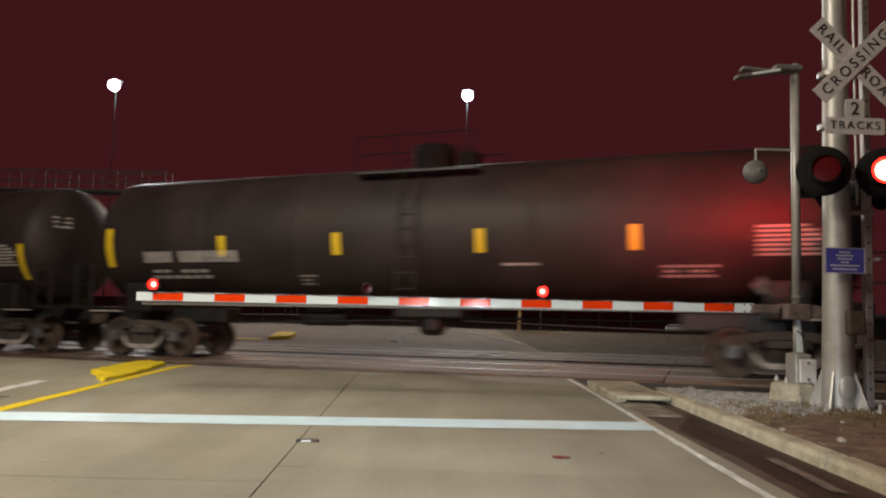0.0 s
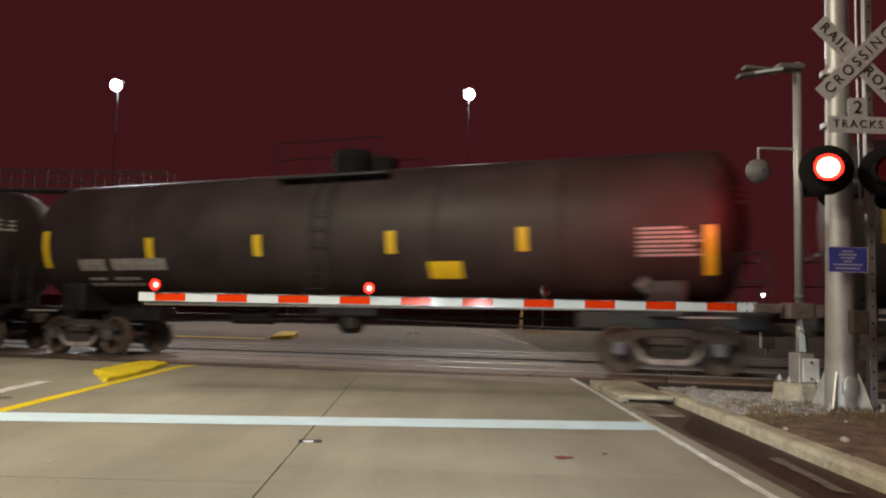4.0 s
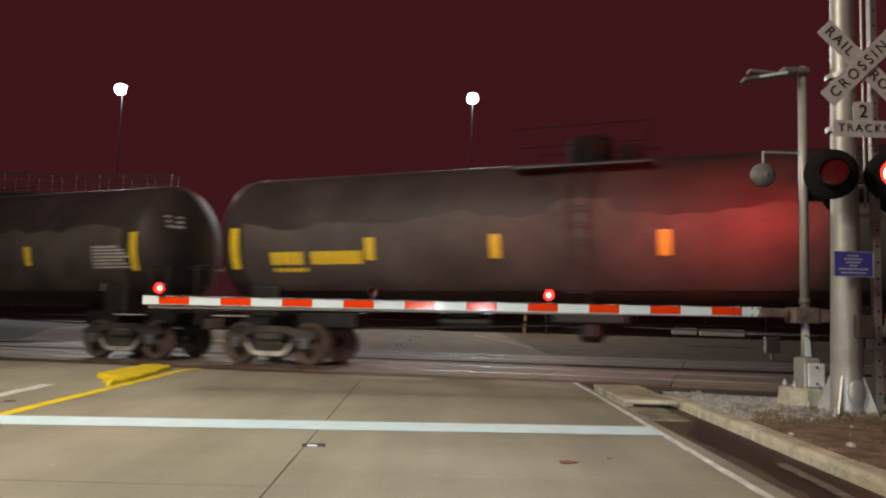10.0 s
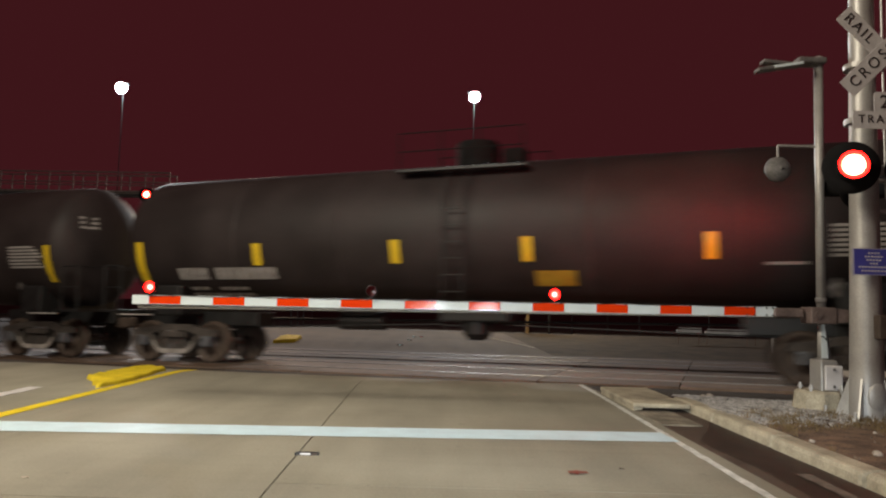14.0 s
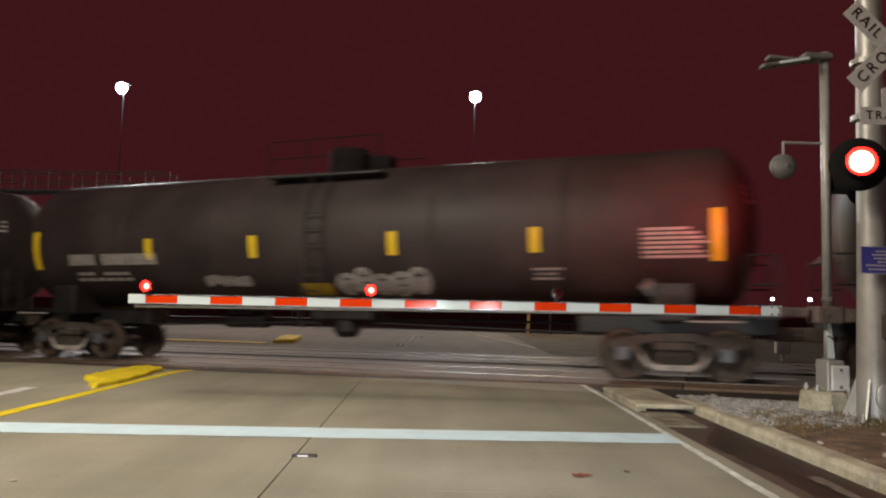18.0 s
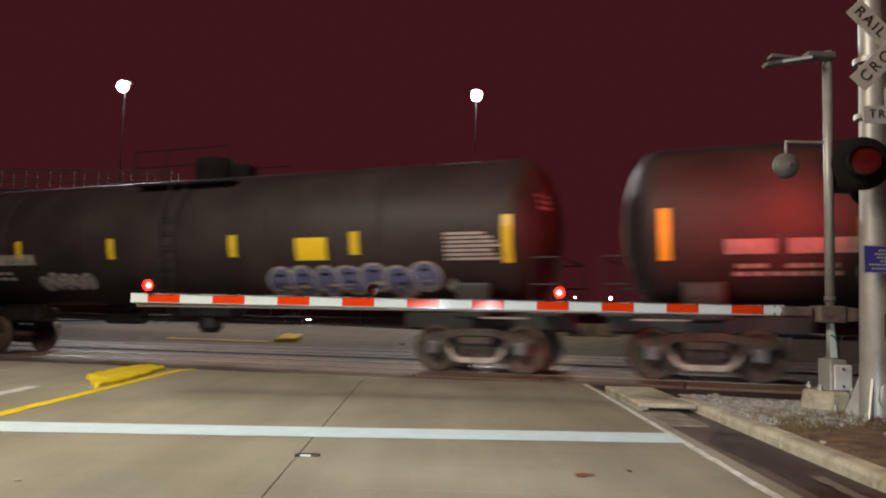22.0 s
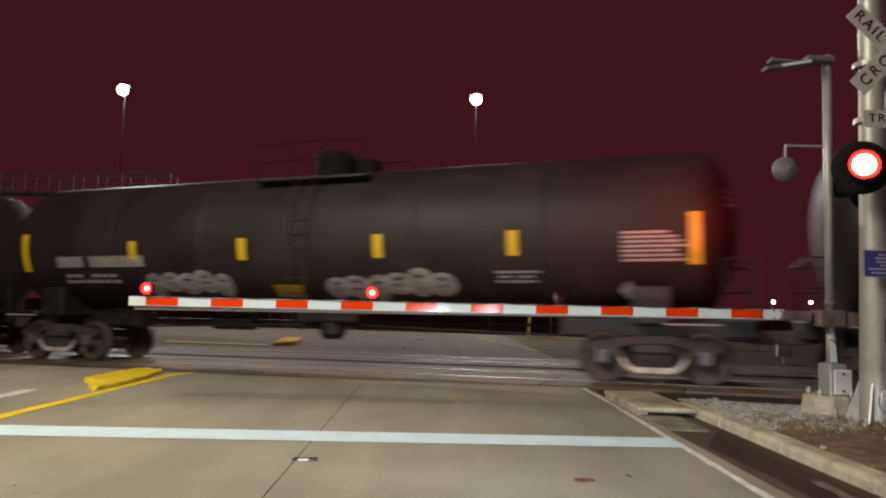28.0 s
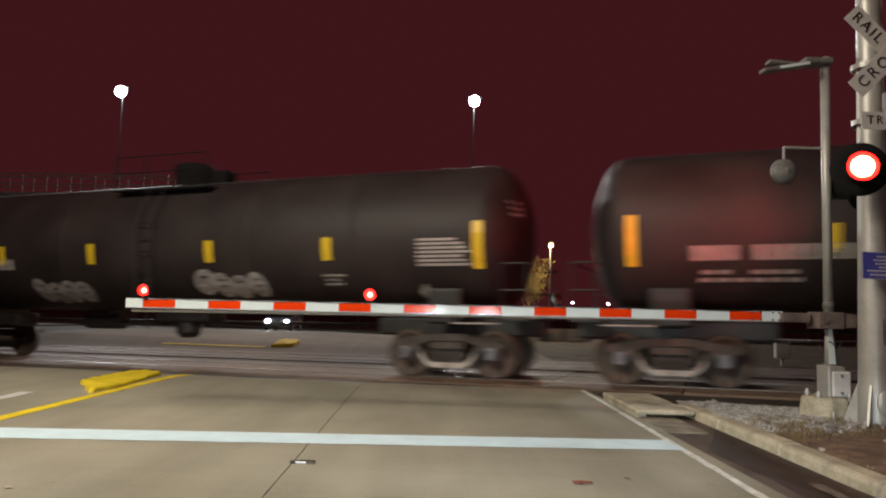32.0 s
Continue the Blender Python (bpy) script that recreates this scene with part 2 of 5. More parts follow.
def box(bm, x0, x1, y0, y1, z0, z1, bev=0.0, m=None):
    r = bmesh.ops.create_cube(bm, size=1)
    vs = r["verts"]
    for v in vs:
        v.co = Vector((x0 + (v.co.x + 0.5) * (x1 - x0), y0 + (v.co.y + 0.5) * (y1 - y0), z0 + (v.co.z + 0.5) * (z1 - z0)))
    if bev:
        es = list({e for v in vs for e in v.link_edges})
        r = bmesh.ops.bevel(bm, geom=es, offset=bev, segments=2, affect="EDGES", profile=0.5)
        vs = list({v for f in r["faces"] for v in f.verts} | {v for v in vs if v.is_valid})
    if m is not None:
        bmesh.ops.transform(bm, matrix=m, verts=vs)
    return bm


def cyl(bm, p, q, r0, r1=None, seg=16, caps=True):
    """A round bar from p to q."""
    p, q = Vector(p), Vector(q)
    d = q - p
    m = Matrix.Translation((p + q) / 2) @ d.to_track_quat("Z", "Y").to_matrix().to_4x4()
    bmesh.ops.create_cone(bm, cap_ends=caps, segments=seg, radius1=r0, radius2=r0 if r1 is None else r1, depth=d.length, matrix=m)
    return bm


def lathe(bm, prof, seg=32, m=None, a0=0.0, a1=2 * math.pi):
    """Turn a profile of (radius, height) pairs about z."""
    full = abs(a1 - a0 - 2 * math.pi) < 1e-6
    n = seg if full else seg + 1
    rings = []
    for r, h in prof:
        ring = []
        for i in range(n):
            a = a0 + (a1 - a0) * i / seg
            v = Vector((r * math.cos(a), r * math.sin(a), h))
            ring.append(bm.verts.new(m @ v if m else v))
        rings.append(ring)
    for A, B in zip(rings, rings[1:]):
        for i in range(seg):
            j = (i + 1) % n
            try:
                bm.faces.new((A[i], A[j], B[j], B[i]))
            except ValueError:
                pass
    bmesh.ops.remove_doubles(bm, verts=[v for r in rings for v in r], dist=1e-5)
    return bm


def nbm():
    return bmesh.new()


def tube(bm, pts, r, seg=6):
    """A bent round bar or cable through the points, in one piece."""
    pts = [Vector(p) for p in pts]
    rings = []
    for i, p in enumerate(pts):
        d = (pts[min(i + 1, len(pts) - 1)] - pts[max(i - 1, 0)]).normalized()
        u = d.orthogonal().normalized() if i == 0 else (u - d * u.dot(d)).normalized()
        w = d.cross(u)
        rings.append([bm.verts.new(p + r * (math.cos(a) * u + math.sin(a) * w)) for a in [2 * math.pi * j / seg for j in range(seg)]])
    for A, B in zip(rings, rings[1:]):
        for j in range(seg):
            bm.faces.new((A[j], A[(j + 1) % seg], B[(j + 1) % seg], B[j]))
    bm.faces.new(rings[0][::-1]), bm.faces.new(rings[-1])
    return bm


def rounded_plate(bm, x0, x1, z0, z1, r, y0, y1):
    """A flat upright plate with round corners."""
    rim = []
    for cx, cz, a0 in ((x1 - r, z1 - r, 0), (x0 + r, z1 - r, 90), (x0 + r, z0 + r, 180), (x1 - r, z0 + r, 270)):
        for a in (0, 22.5, 45, 67.5, 90):
            rim.append((cx + r * math.cos(radians(a0 + a)), cz + r * math.sin(radians(a0 + a))))
    a = [bm.verts.new((x, y0, z)) for x, z in rim]
    b = [bm.verts.new((x, y1, z)) for x, z in rim]
    bm.faces.new(a[::-1]), bm.faces.new(b)
    n = len(rim)
    for i in range(n):
        bm.faces.new((a[i], a[(i + 1) % n], b[(i + 1) % n], b[i]))
    bmesh.ops.recalc_face_normals(bm, faces=bm.faces)
    return bm


# ---- the plan of the track ----
ANG, GRADE = radians(-20.3), 0.019
UX, UY = math.cos(ANG), math.sin(ANG)
NX, NY = -UY, UX
TX, TY = 3.780, 6.298
ZR = -0.05
CAR_L = 18.2


def along(x, y):
    return (x - TX) * UX + (y - TY) * UY


def track_d(x, y):
    """Distance from the middle of the near track, positive on the side of the stop line."""
    return -((x - TX) * NX + (y - TY) * NY)


def rail_z(s):
    return ZR + GRADE * max(-30.0, min(30.0, s))


def rot_track(x, y, z):
    """A place given along and across the near track, and above its rails."""
    return (TX + x * UX + y * NX, TY + x * UY + y * NY, ZR + GRADE * x + z)


TRACK_TURN = Matrix.Rotation(ANG, 4, "Z") @ Matrix.Rotation(-math.atan(GRADE), 4, "Y")


def ground_z(x, y):
    """The road meets the rails, which climb gently along their way; the far side lies a little lower."""
    d = track_d(x, y)
    k = min(1.0, max(0.0, (abs(d) - (1.6 if d >= 0 else 5.9)) / 3.0))
    k = k * k * (3 - 2 * k)
    far = -0.05 - 0.030 * (min(100.0, max(30.0, y)) - 30.0) if d < 0 else 0.0
    return (rail_z(along(x, y)) - 0.025) * (1 - k) + far * k


def span(a, b, n):
    return [a + (b - a) * i / n for i in range(n + 1)]


def sheet(bm, poly_x, poly_y, lift, fn=ground_z):
    """A sheet over a grid of x and y that follows the ground."""
    g = [[bm.verts.new((x, y, fn(x, y) + lift)) for x in poly_x] for y in poly_y]
    for j in range(len(poly_y) - 1):
        for i in range(len(poly_x) - 1):
            bm.faces.new((g[j][i], g[j][i + 1], g[j + 1][i + 1], g[j + 1][i]))
    return bm


def slab(bm, x0, x1, lo, hi, lift, nx, ny, thick=0.05, e0=0.0, e1=0.0):
    """A thick slab between two edges y = lo(x) and y = hi(x) that follows the ground."""
    top, bot = [], []
    for j in range(ny + 1):
        top.append([]), bot.append([])
        for x in span(x0, x1, nx):
            y = lo(x) + (hi(x) - lo(x)) * j / ny
            k = (x - x0) / (x1 - x0)
            xx = x + (e0 * (1 - k) + e1 * k) * (y + 2.0)
            z = ground_z(xx, y) + lift
            top[-1].append(bm.verts.new((xx, y, z)))
            bot[-1].append(bm.verts.new((xx, y, z - thick)))
    for j in range(ny):
        for i in range(nx):
            bm.faces.new((top[j][i], top[j][i + 1], top[j + 1][i + 1], top[j + 1][i]))
    ring_t = top[0] + [r[-1] for r in top[1:]] + top[-1][-2::-1] + [r[0] for r in top[-2:0:-1]]
    ring_b = bot[0] + [r[-1] for r in bot[1:]] + bot[-1][-2::-1] + [r[0] for r in bot[-2:0:-1]]
    n = len(ring_t)
    for i in range(n):
        bm.faces.new((ring_t[i], ring_b[i], ring_b[(i + 1) % n], ring_t[(i + 1) % n]))
    return bm


def line_on_ground(bm, pts, w, lift, n=24, rough=0.0):
    """A painted band of width w along a polyline on the ground, with worn edges."""
    rows = []
    for (x0, y0), (x1, y1) in zip(pts, pts[1:]):
        L = math.hypot(x1 - x0, y1 - y0)
        px, py = -(y1 - y0) / L, (x1 - x0) / L
        for i in range(n + 1):
            x, y = x0 + (x1 - x0) * i / n, y0 + (y1 - y0) * i / n
            r = []
            for s in (-w / 2, w / 2):
                s += random.uniform(-rough, rough)
                r.append(bm.verts.new((x + px * s, y + py * s, ground_z(x + px * s, y + py * s) + lift)))
            rows.append(r)
    for a, b in zip(rows, rows[1:]):
        bm.faces.new((a[0], b[0], b[1], a[1]))
    return bm


# ---- ground, road and crossing ----
bm = nbm()
xs = [-2500, -800, -250, -90, -50] + span(-34, 44, 78) + [60, 90, 250, 800, 2500]
ys = [-2500, -600, -200, -60, -30] + span(-20, 30, 84) + [40, 60, 80, 100, 130, 250, 800, 2500]
sheet(bm, xs, ys, -0.03)
tagged(link("ground", bm, M_ASPH), "dark bare ground beside the railway at night", "ground", kind="structure")

road = tagged(new("road"), "light grey concrete road with sealed joints", "road", kind="structure")


def near_end(x):
    return 4.5 if x < 1 else 4.5 - (x - 1) * 0.2


SKEW = -0.022
for x0, x1, cuts in ((-13.0, -9.2, (-25, -16, -10.4, -4.7)), (-9.19, -5.2, (-25, -16, -10.4, -4.7)), (-5.19, -1.36, (-25, -16, -10.4, -4.7)),
                     (-1.35, 2.115, (-25, -16, -10.4, -4.7)), (2.127, 5.82, (-25, -15.2, -9.6, -4.2))):
    for a, b in zip(cuts, cuts[1:]):
        bm = nbm()
        part("road_slab", slab(bm, x0, x1, lambda x, a=a: a + 0.004, lambda x, b=b: b - 0.004, 0.0, 6, 8, 0.05, SKEW if x0 > 2 else 0, SKEW if 2 < x1 < 3 else 0), M_CONC, road)
    bm = nbm()
    part("road_slab", slab(bm, x0, x1, lambda x, a=cuts[-1]: a + 0.006, near_end, 0.0, 10, 24, 0.05, SKEW if x0 > 2 else 0, SKEW if 2 < x1 < 3 else 0), M_CONC, road)


def track_edge(side, dist):
    return lambda x: TY + (x - TX) * math.tan(ANG) - side * dist / math.cos(ANG)


bm = nbm()
slab(bm, -13, 6.4, near_end, track_edge(1, 1.85), -0.012, 30, 8)
tagged(link("road_approach", bm, M_APPR), "dark asphalt strip between concrete road and rails", "road", kind="structure")
bm = nbm()
slab(bm, -13, 6.4, track_edge(-1, 1.80), track_edge(-1, 2.50), -0.012, 20, 2)
tagged(link("road_between", bm, M_APPR), "dark asphalt strip between the two tracks", "road", kind="structure")
bm = nbm()
slab(bm, -13, 6.6, track_edge(-1, 6.10), lambda x: 110, -0.012, 20, 110)
# darker and browner than the near road's concrete
tagged(link("road_far", bm, concrete("dark_far_concrete", (0.135, 0.104, 0.07))), "concrete road on the far side of the tracks", "road", kind="structure")
bm = nbm()
slab(bm, 6.61, 46, track_edge(-1, 6.3), lambda x: 110, -0.016, 40, 110)
tagged(link("far_verge", bm, mat("dry_olive_turf", (0.098, 0.072, 0.042), 0.95, 0, 0.35, 1.2, 0.9, 30, spec=0.1)), "dry brown turf beside the far road", "verge", kind="structure")
crossing = tagged(new("rail_crossing"), "worn concrete panels between the rails of the crossing", "rail crossing", kind="structure")
for row, (d0, d1) in enumerate(((0.80, 1.75), (-0.66, 0.66), (-1.75, -0.80), (-3.50, -2.55), (-4.96, -3.64), (-6.05, -5.10))):
    for i in range(13):
        bm = nbm()
        box(bm, 0.008, 2.43, min(-d0, -d1), max(-d0, -d1), -0.12, -0.012, 0.01)
        p = part("crossing_panel", bm, M_PANEL, crossing)
        p.matrix_world = Matrix.Translation(rot_track(-17.5 + i * 2.44, 0, 0)) @ TRACK_TURN


def rail_profile(bm, length):
    pts = [(-0.036, 0), (0.036, 0), (0.036, -0.035), (0.009, -0.05), (0.009, -0.15), (0.07, -0.165), (0.07, -0.18),
           (-0.07, -0.18), (-0.07, -0.165), (-0.009, -0.15), (-0.009, -0.05), (-0.036, -0.035)]
    a = [bm.verts.new((-length, y, z)) for y, z in pts]
    b = [bm.verts.new((length, y, z)) for y, z in pts]
    n = len(pts)
    for i in range(n):
        bm.faces.new((a[i], a[(i + 1) % n], b[(i + 1) % n], b[i]))
    bmesh.ops.recalc_face_normals(bm, faces=bm.faces)
    return bm


for off in (-0.753, 0.753, 4.3 - 0.753, 4.3 + 0.753):
    o = tagged(link("rail", rail_profile(nbm(), 60), M_RAIL), "worn shiny steel rail let into the crossing", "rail", kind="structure")
    o.matrix_world = Matrix.Translation(rot_track(0, off, 0.0)) @ TRACK_TURN

# painted lines
bm = nbm()
line_on_ground(bm, [(-9.0, -2.79), (-1.1, -2.29), (5.66, -1.86)], 0.55, 0.006, 40, 0.006)
tagged(link("stop_line", bm, M_WHITE), "broad white stop line painted on the road", "road marking", kind="structure")
bm = nbm()
line_on_ground(bm, [(5.43, -20), (5.655, -1.9), (5.73, 3.35)], 0.076, 0.005, 160, 0.008)
tagged(link("edge_line", bm, M_EDGE), "thin white edge line, worn", "road marking", kind="structure")
bm = nbm()
line_on_ground(bm, [(-1.25, -20), (-1.25, 4.45)], 0.17, 0.005, 50, 0.006)
tagged(link("centre_line", bm, M_YELLOW), "yellow line along the middle of the road", "road marking", kind="structure")
bm = nbm()
line_on_ground(bm, [(-2.12, -1.3), (-2.22, 0.82)], 0.19, 0.005, 16, 0.02)
tagged(link("lane_mark", bm, M_SIGNW), "short worn white lane mark", "road marking", kind="structure")
bm = nbm()
line_on_ground(bm, [(6.2, -4.6), (6.24, -3.45)], 0.11, 0.006, 14, 0.012)
tagged(link("gutter_mark", bm, mat("faint_sandy_streak", (0.20, 0.155, 0.125), 0.9, 0, 0.3, 9, 0.3, 60)), "worn pale streak in the dark gutter", "road marking", kind="structure")
bm = nbm()
line_on_ground(bm, [rot_track(-13.9, 7.2, 0)[:2], rot_track(-9.6, 7.25, 0)[:2]], 0.19, 0.012, 24, 0.006)
tagged(link("far_line", bm, M_YELLOW), "yellow line beside the far rails", "road marking", kind="structure")
bm = nbm()
line_on_ground(bm, [(6.5, 15.6), (5.9, 20.0), (5.0, 26.0)], 0.10, 0.012, 24, 0.01)
tagged(link("far_edge_line", bm, M_KERB), "worn pale edge line of the far road", "road marking", kind="structure")

# yellow nose of the island in the middle of the road


def island(corners, h, label="low yellow painted nose of a traffic island"):
    """A low painted kerb island with a worn rounded edge, given by its corners."""
    cx, cy = sum(c[0] for c in corners) / len(corners), sum(c[1] for c in corners) / len(corners)
    isl = thing("traffic_island", label, "traffic island", pose(cx, cy, ground_z(cx, cy)))
    bm = nbm()
    rng = random.Random(4)
    prof = []
    for (x0, y0), (x1, y1) in zip(corners, corners[1:] + corners[:1]):
        for q in span(0, 0.84, 5):
            prof.append((x0 + (x1 - x0) * q - cx + rng.uniform(-0.018, 0.018), y0 + (y1 - y0) * q - cy + rng.uniform(-0.03, 0.03)))
    n = len(prof)
    rings = [[bm.verts.new((px * k, py * k, z + ground_z(px + cx, py + cy) - ground_z(cx, cy) + (rng.uniform(-0.010, 0.010) if z > 0 else 0))) for px, py in prof]
             for k, z in ((1, -0.06), (0.99, h * 0.6), (0.95, h), (0.80, h * 0.92), (0.4, h * 0.8))]
    for A, B in zip(rings, rings[1:]):
        for i in range(n):
            bm.faces.new((A[i], A[(i + 1) % n], B[(i + 1) % n], B[i]))
    bm.faces.new(rings[-1])
    part("nose", bm, M_YELLOW, isl, "", True)


island([(-1.40, 0.85), (-1.36, 2.0), (-1.52, 3.75), (-1.80, 4.30), (-2.08, 4.30), (-2.12, 2.9), (-2.10, 2.05)], 0.06)
island([(-2.50, 16.5), (-1.75, 16.55), (-1.80, 18.0), (-2.45, 18.6)], 0.10)

# the kerb, its gutter, and the raised verge
bm = nbm()
slab(bm, 5.83, 6.53, lambda x: -25, lambda x: 0.5, -0.014, 3, 60)
tagged(link("gutter", bm, mat("sandy_gutter", (0.105, 0.068, 0.048), 0.8, 0, 0.3, 2.2, 0.5, 60, dark=(0.05, 0.032, 0.023))), "dark damp asphalt gutter beside the kerb", "gutter", kind="structure")
bm = nbm()
rows = []
for y in span(-25.0, -0.75, 240):
    n = 0.16 * noise.noise((0, y * 0.7, 4)) + 0.05 * noise.noise((0, y * 3.1, 9)) + 0.015 * noise.noise((0, y * 11, 2))
    x0 = min(6.50, 5.97 + 0.5 * n + 0.50 * max(0.0, (y + 1.9) / 1.15))
    rows.append([bm.verts.new((x, y, ground_z(x, y) - 0.010)) for x in (x0, (x0 + 6.515) / 2, 6.515)])
for p, q in zip(rows, rows[1:]):
    for i in range(2):
        bm.faces.new((p[i], p[i + 1], q[i + 1], q[i]))
tagged(link("damp_stain", bm, mat("damp_silt", (0.046, 0.028, 0.020), 0.6, 0, 0.3, 4, 0.4, 60)), "dark damp silt along the foot of the kerb", "stain", kind="structure")
kerb = tagged(new("kerb"), "stained concrete kerb stones along the verge", "kerb", kind="structure")
for i in range(16):
    bm = nbm()
    box(bm, 0, 0.245, 0.004, 1.55, -0.12, 0.105, 0.045)
    k = part("kerb_stone", bm, M_KERB, kerb)
    k.matrix_world = pose(6.53 + (0.01 * math.sin(i * 2.1)), 0.92 - 1.56 * (i + 1), 0, 0, 0, 0.3 * math.sin(i * 1.7))
bm = nbm()
box(bm, 5.79, 6.52, 0.08, 2.05, 0.04, 0.10, 0.02)
part("inlet_slab", bm, M_KERB, kerb, "pale concrete slab over a storm drain inlet")
# solid dark block: the shade inside the drain opening, put into colour
bm = nbm()
box(bm, 5.94, 6.50, 0.40, 2.0, -0.15, 0.045, 0.02)
part("inlet_wall", bm, M_ASPH, kerb, "dark block for the shade in the drain opening under the slab")
bm = nbm()
box(bm, 5.80, 5.93, 0.14, 2.03, -0.15, 0.045, 0.01)
part("inlet_side", bm, M_KERB, kerb)
bm = nbm()
box(bm, 5.835, 6.30, -1.0, 0.22, -0.06, 0.004, 0.01)
part("inlet_apron", bm, mat("stained_apron_concrete", (0.30, 0.255, 0.19), 0.9, 0, 0.35, 3.5, 0.5, 40), kerb, "pale concrete apron before the drain")


def verge_z(x, y):
    a = max(0.0, min(1.0, (x - 6.6) / 0.6))
    b = max(0.0, min(1.0, (track_d(x, y) - 3.25) / 0.5))
    return (0.10 + 0.02 * noise.noise((x * 1.3, y * 1.3, 0)) + 0.012 * noise.noise((x * 6, y * 6, 3))) * b + (ground_z(x, y) - 0.06) * (1 - b) - 0.02 * (1 - a)


bm = nbm()
sheet(bm, span(6.62, 16, 70), span(-25, 3.4, 150), 0.0, verge_z)
tagged(link("verge", bm, M_DIRT, None, "", True), "brown bare earth verge behind the kerb", "verge", kind="structure")


def chips(name, n, region, size, material, label):
    """Scattered stones, joined."""
    bm = nbm()
    rng = random.Random(5)
    made = 0
    while made < n:
        x, y = rng.uniform(*region[0]), rng.uniform(*region[1])
        if not region[2](x, y, rng):
            continue
        made += 1
        r = size * rng.uniform(0.4, 1.4)
        z = verge_z(x, y) if x > 6.62 else ground_z(x, y)
        m = Matrix.Translation((x, y, z + r * 0.25)) @ Euler((rng.random() * 6, rng.random() * 6, rng.random() * 6)).to_matrix().to_4x4()
        vs = [bm.verts.new(m @ (Vector(c) * r * rng.uniform(0.7, 1.2))) for c in ((1, 0, 0), (-1, 0, 0), (0, 1, 0), (0, -1, 0), (0, 0, 0.8), (0, 0, -0.8))]
        for f in ((0, 2, 4), (2, 1, 4), (1, 3, 4), (3, 0, 4), (2, 0, 5), (1, 2, 5), (3, 1, 5), (0, 3, 5)):
            bm.faces.new([vs[i] for i in f])
    return tagged(link(name, bm, material), label, "gravel", kind="stuff")


M_GRIT = mat("grey_grit", (0.54, 0.50, 0.46), 0.9, 0, 0.4, 9, 0.9, 45)
M_BAL = mat("dark_ballast", (0.13, 0.105, 0.09), 0.95, 0, 0.4, 9, 0.9, 45, spec=0.1)
M_PEB = mat("brown_pebbles", (0.20, 0.15, 0.11), 0.9, 0, 0.4, 9, 0.5, 45)
chips("gravel", 22000, ((6.66, 12.5), (-1.6, 3.0), lambda x, y, r: y > -1.1 + r.gauss(0, 0.25) + 0.22 * (x - 7) and track_d(x, y) > 3.45), 0.015, M_GRIT, "grey loose gravel on the verge by the rails")
chips("ballast", 9000, ((14, 32), (-12, 9), lambda x, y, r: 1.0 < abs(track_d(x, y)) < 3.2 and along(x, y) > 14.3), 0.035, M_BAL, "dark grey ballast stones along the rails")
chips("pebbles", 500, ((6.8, 11), (-6, 0), lambda x, y, r: True), 0.014, M_PEB, "small stones scattered on the earth")
bm = nbm()
rng = random.Random(9)
for i in range(2200):
    x, y = rng.uniform(6.80, 11), rng.uniform(-5.5, -0.5)
    if noise.noise((x * 0.9, y * 0.9, 7)) < 0.02:
        continue
    for j in range(7):
        a, h, l = rng.random() * 6.28, rng.uniform(0.02, 0.085), rng.uniform(0.01, 0.07)
        bx, by = x + rng.gauss(0, 0.03), y + rng.gauss(0, 0.03)
        z = verge_z(bx, by)
        v = [bm.verts.new((bx - 0.005, by, z - 0.01)), bm.verts.new((bx + 0.005, by, z - 0.01)), bm.verts.new((bx + l * math.cos(a), by + l * math.sin(a), z + h))]
        bm.faces.new(v)
tagged(link("grass", bm, M_GRASS), "sparse short dry grass on the earth", "grass", kind="stuff")

# loose stones
def stone(x, y, r, label, seed):
    """A chipped, uneven stone."""
    rng = random.Random(seed)
    bm = nbm()
    bmesh.ops.create_icosphere(bm, subdivisions=2, radius=r)
    for v in bm.verts:
        v.co *= 1 + 0.35 * noise.noise(v.co / r * 1.1 + Vector((seed, 0, 0))) + rng.uniform(-0.05, 0.05)
        v.co.z *= 0.7
    o = tagged(link("stone", bm, M_STONE), label, "stone", "loose stones")
    o.location = (x, y, verge_z(x, y) + r * 0.35)


M_STONE = mat("pale_limestone", (0.38, 0.32, 0.26), 0.9, 0, 0.2, 14, 0.4, 60)
for x, y, r, label in ((7.15, 1.15, 0.06, "pale broken stone on the gravel"), (7.0, 1.0, 0.04, "pale broken stone on the gravel"), (7.05, -3.08, 0.042, "pale angular stone on bare earth"),
                       (6.82, -2.42, 0.028, "small pale stone behind the kerb"), (7.7, -1.92, 0.022, "small pale stone on bare earth")):
    stone(x, y, r, label, int(x * 100))

# small things on the road
def pavement_marker(x, y, material, label):
    m = thing("pavement_marker", label, "pavement marker", pose(x, y, ground_z(x, y), 0, 0, 4), "pavement markers")
    bm = nbm()
    box(bm, -0.10, 0.10, -0.03, 0.03, -0.005, 0.02, 0.008)
    part("base", bm, M_DARK, m)
    bm = nbm()
    box(bm, -0.055, 0.03, -0.034, -0.02, 0.003, 0.018, 0.003)
    part("reflector", bm, material, m)
    bm = nbm()
    box(bm, 0.04, 0.085, -0.034, -0.02, 0.003, 0.018, 0.003)
    part("end_cap", bm, M_RUST, m)


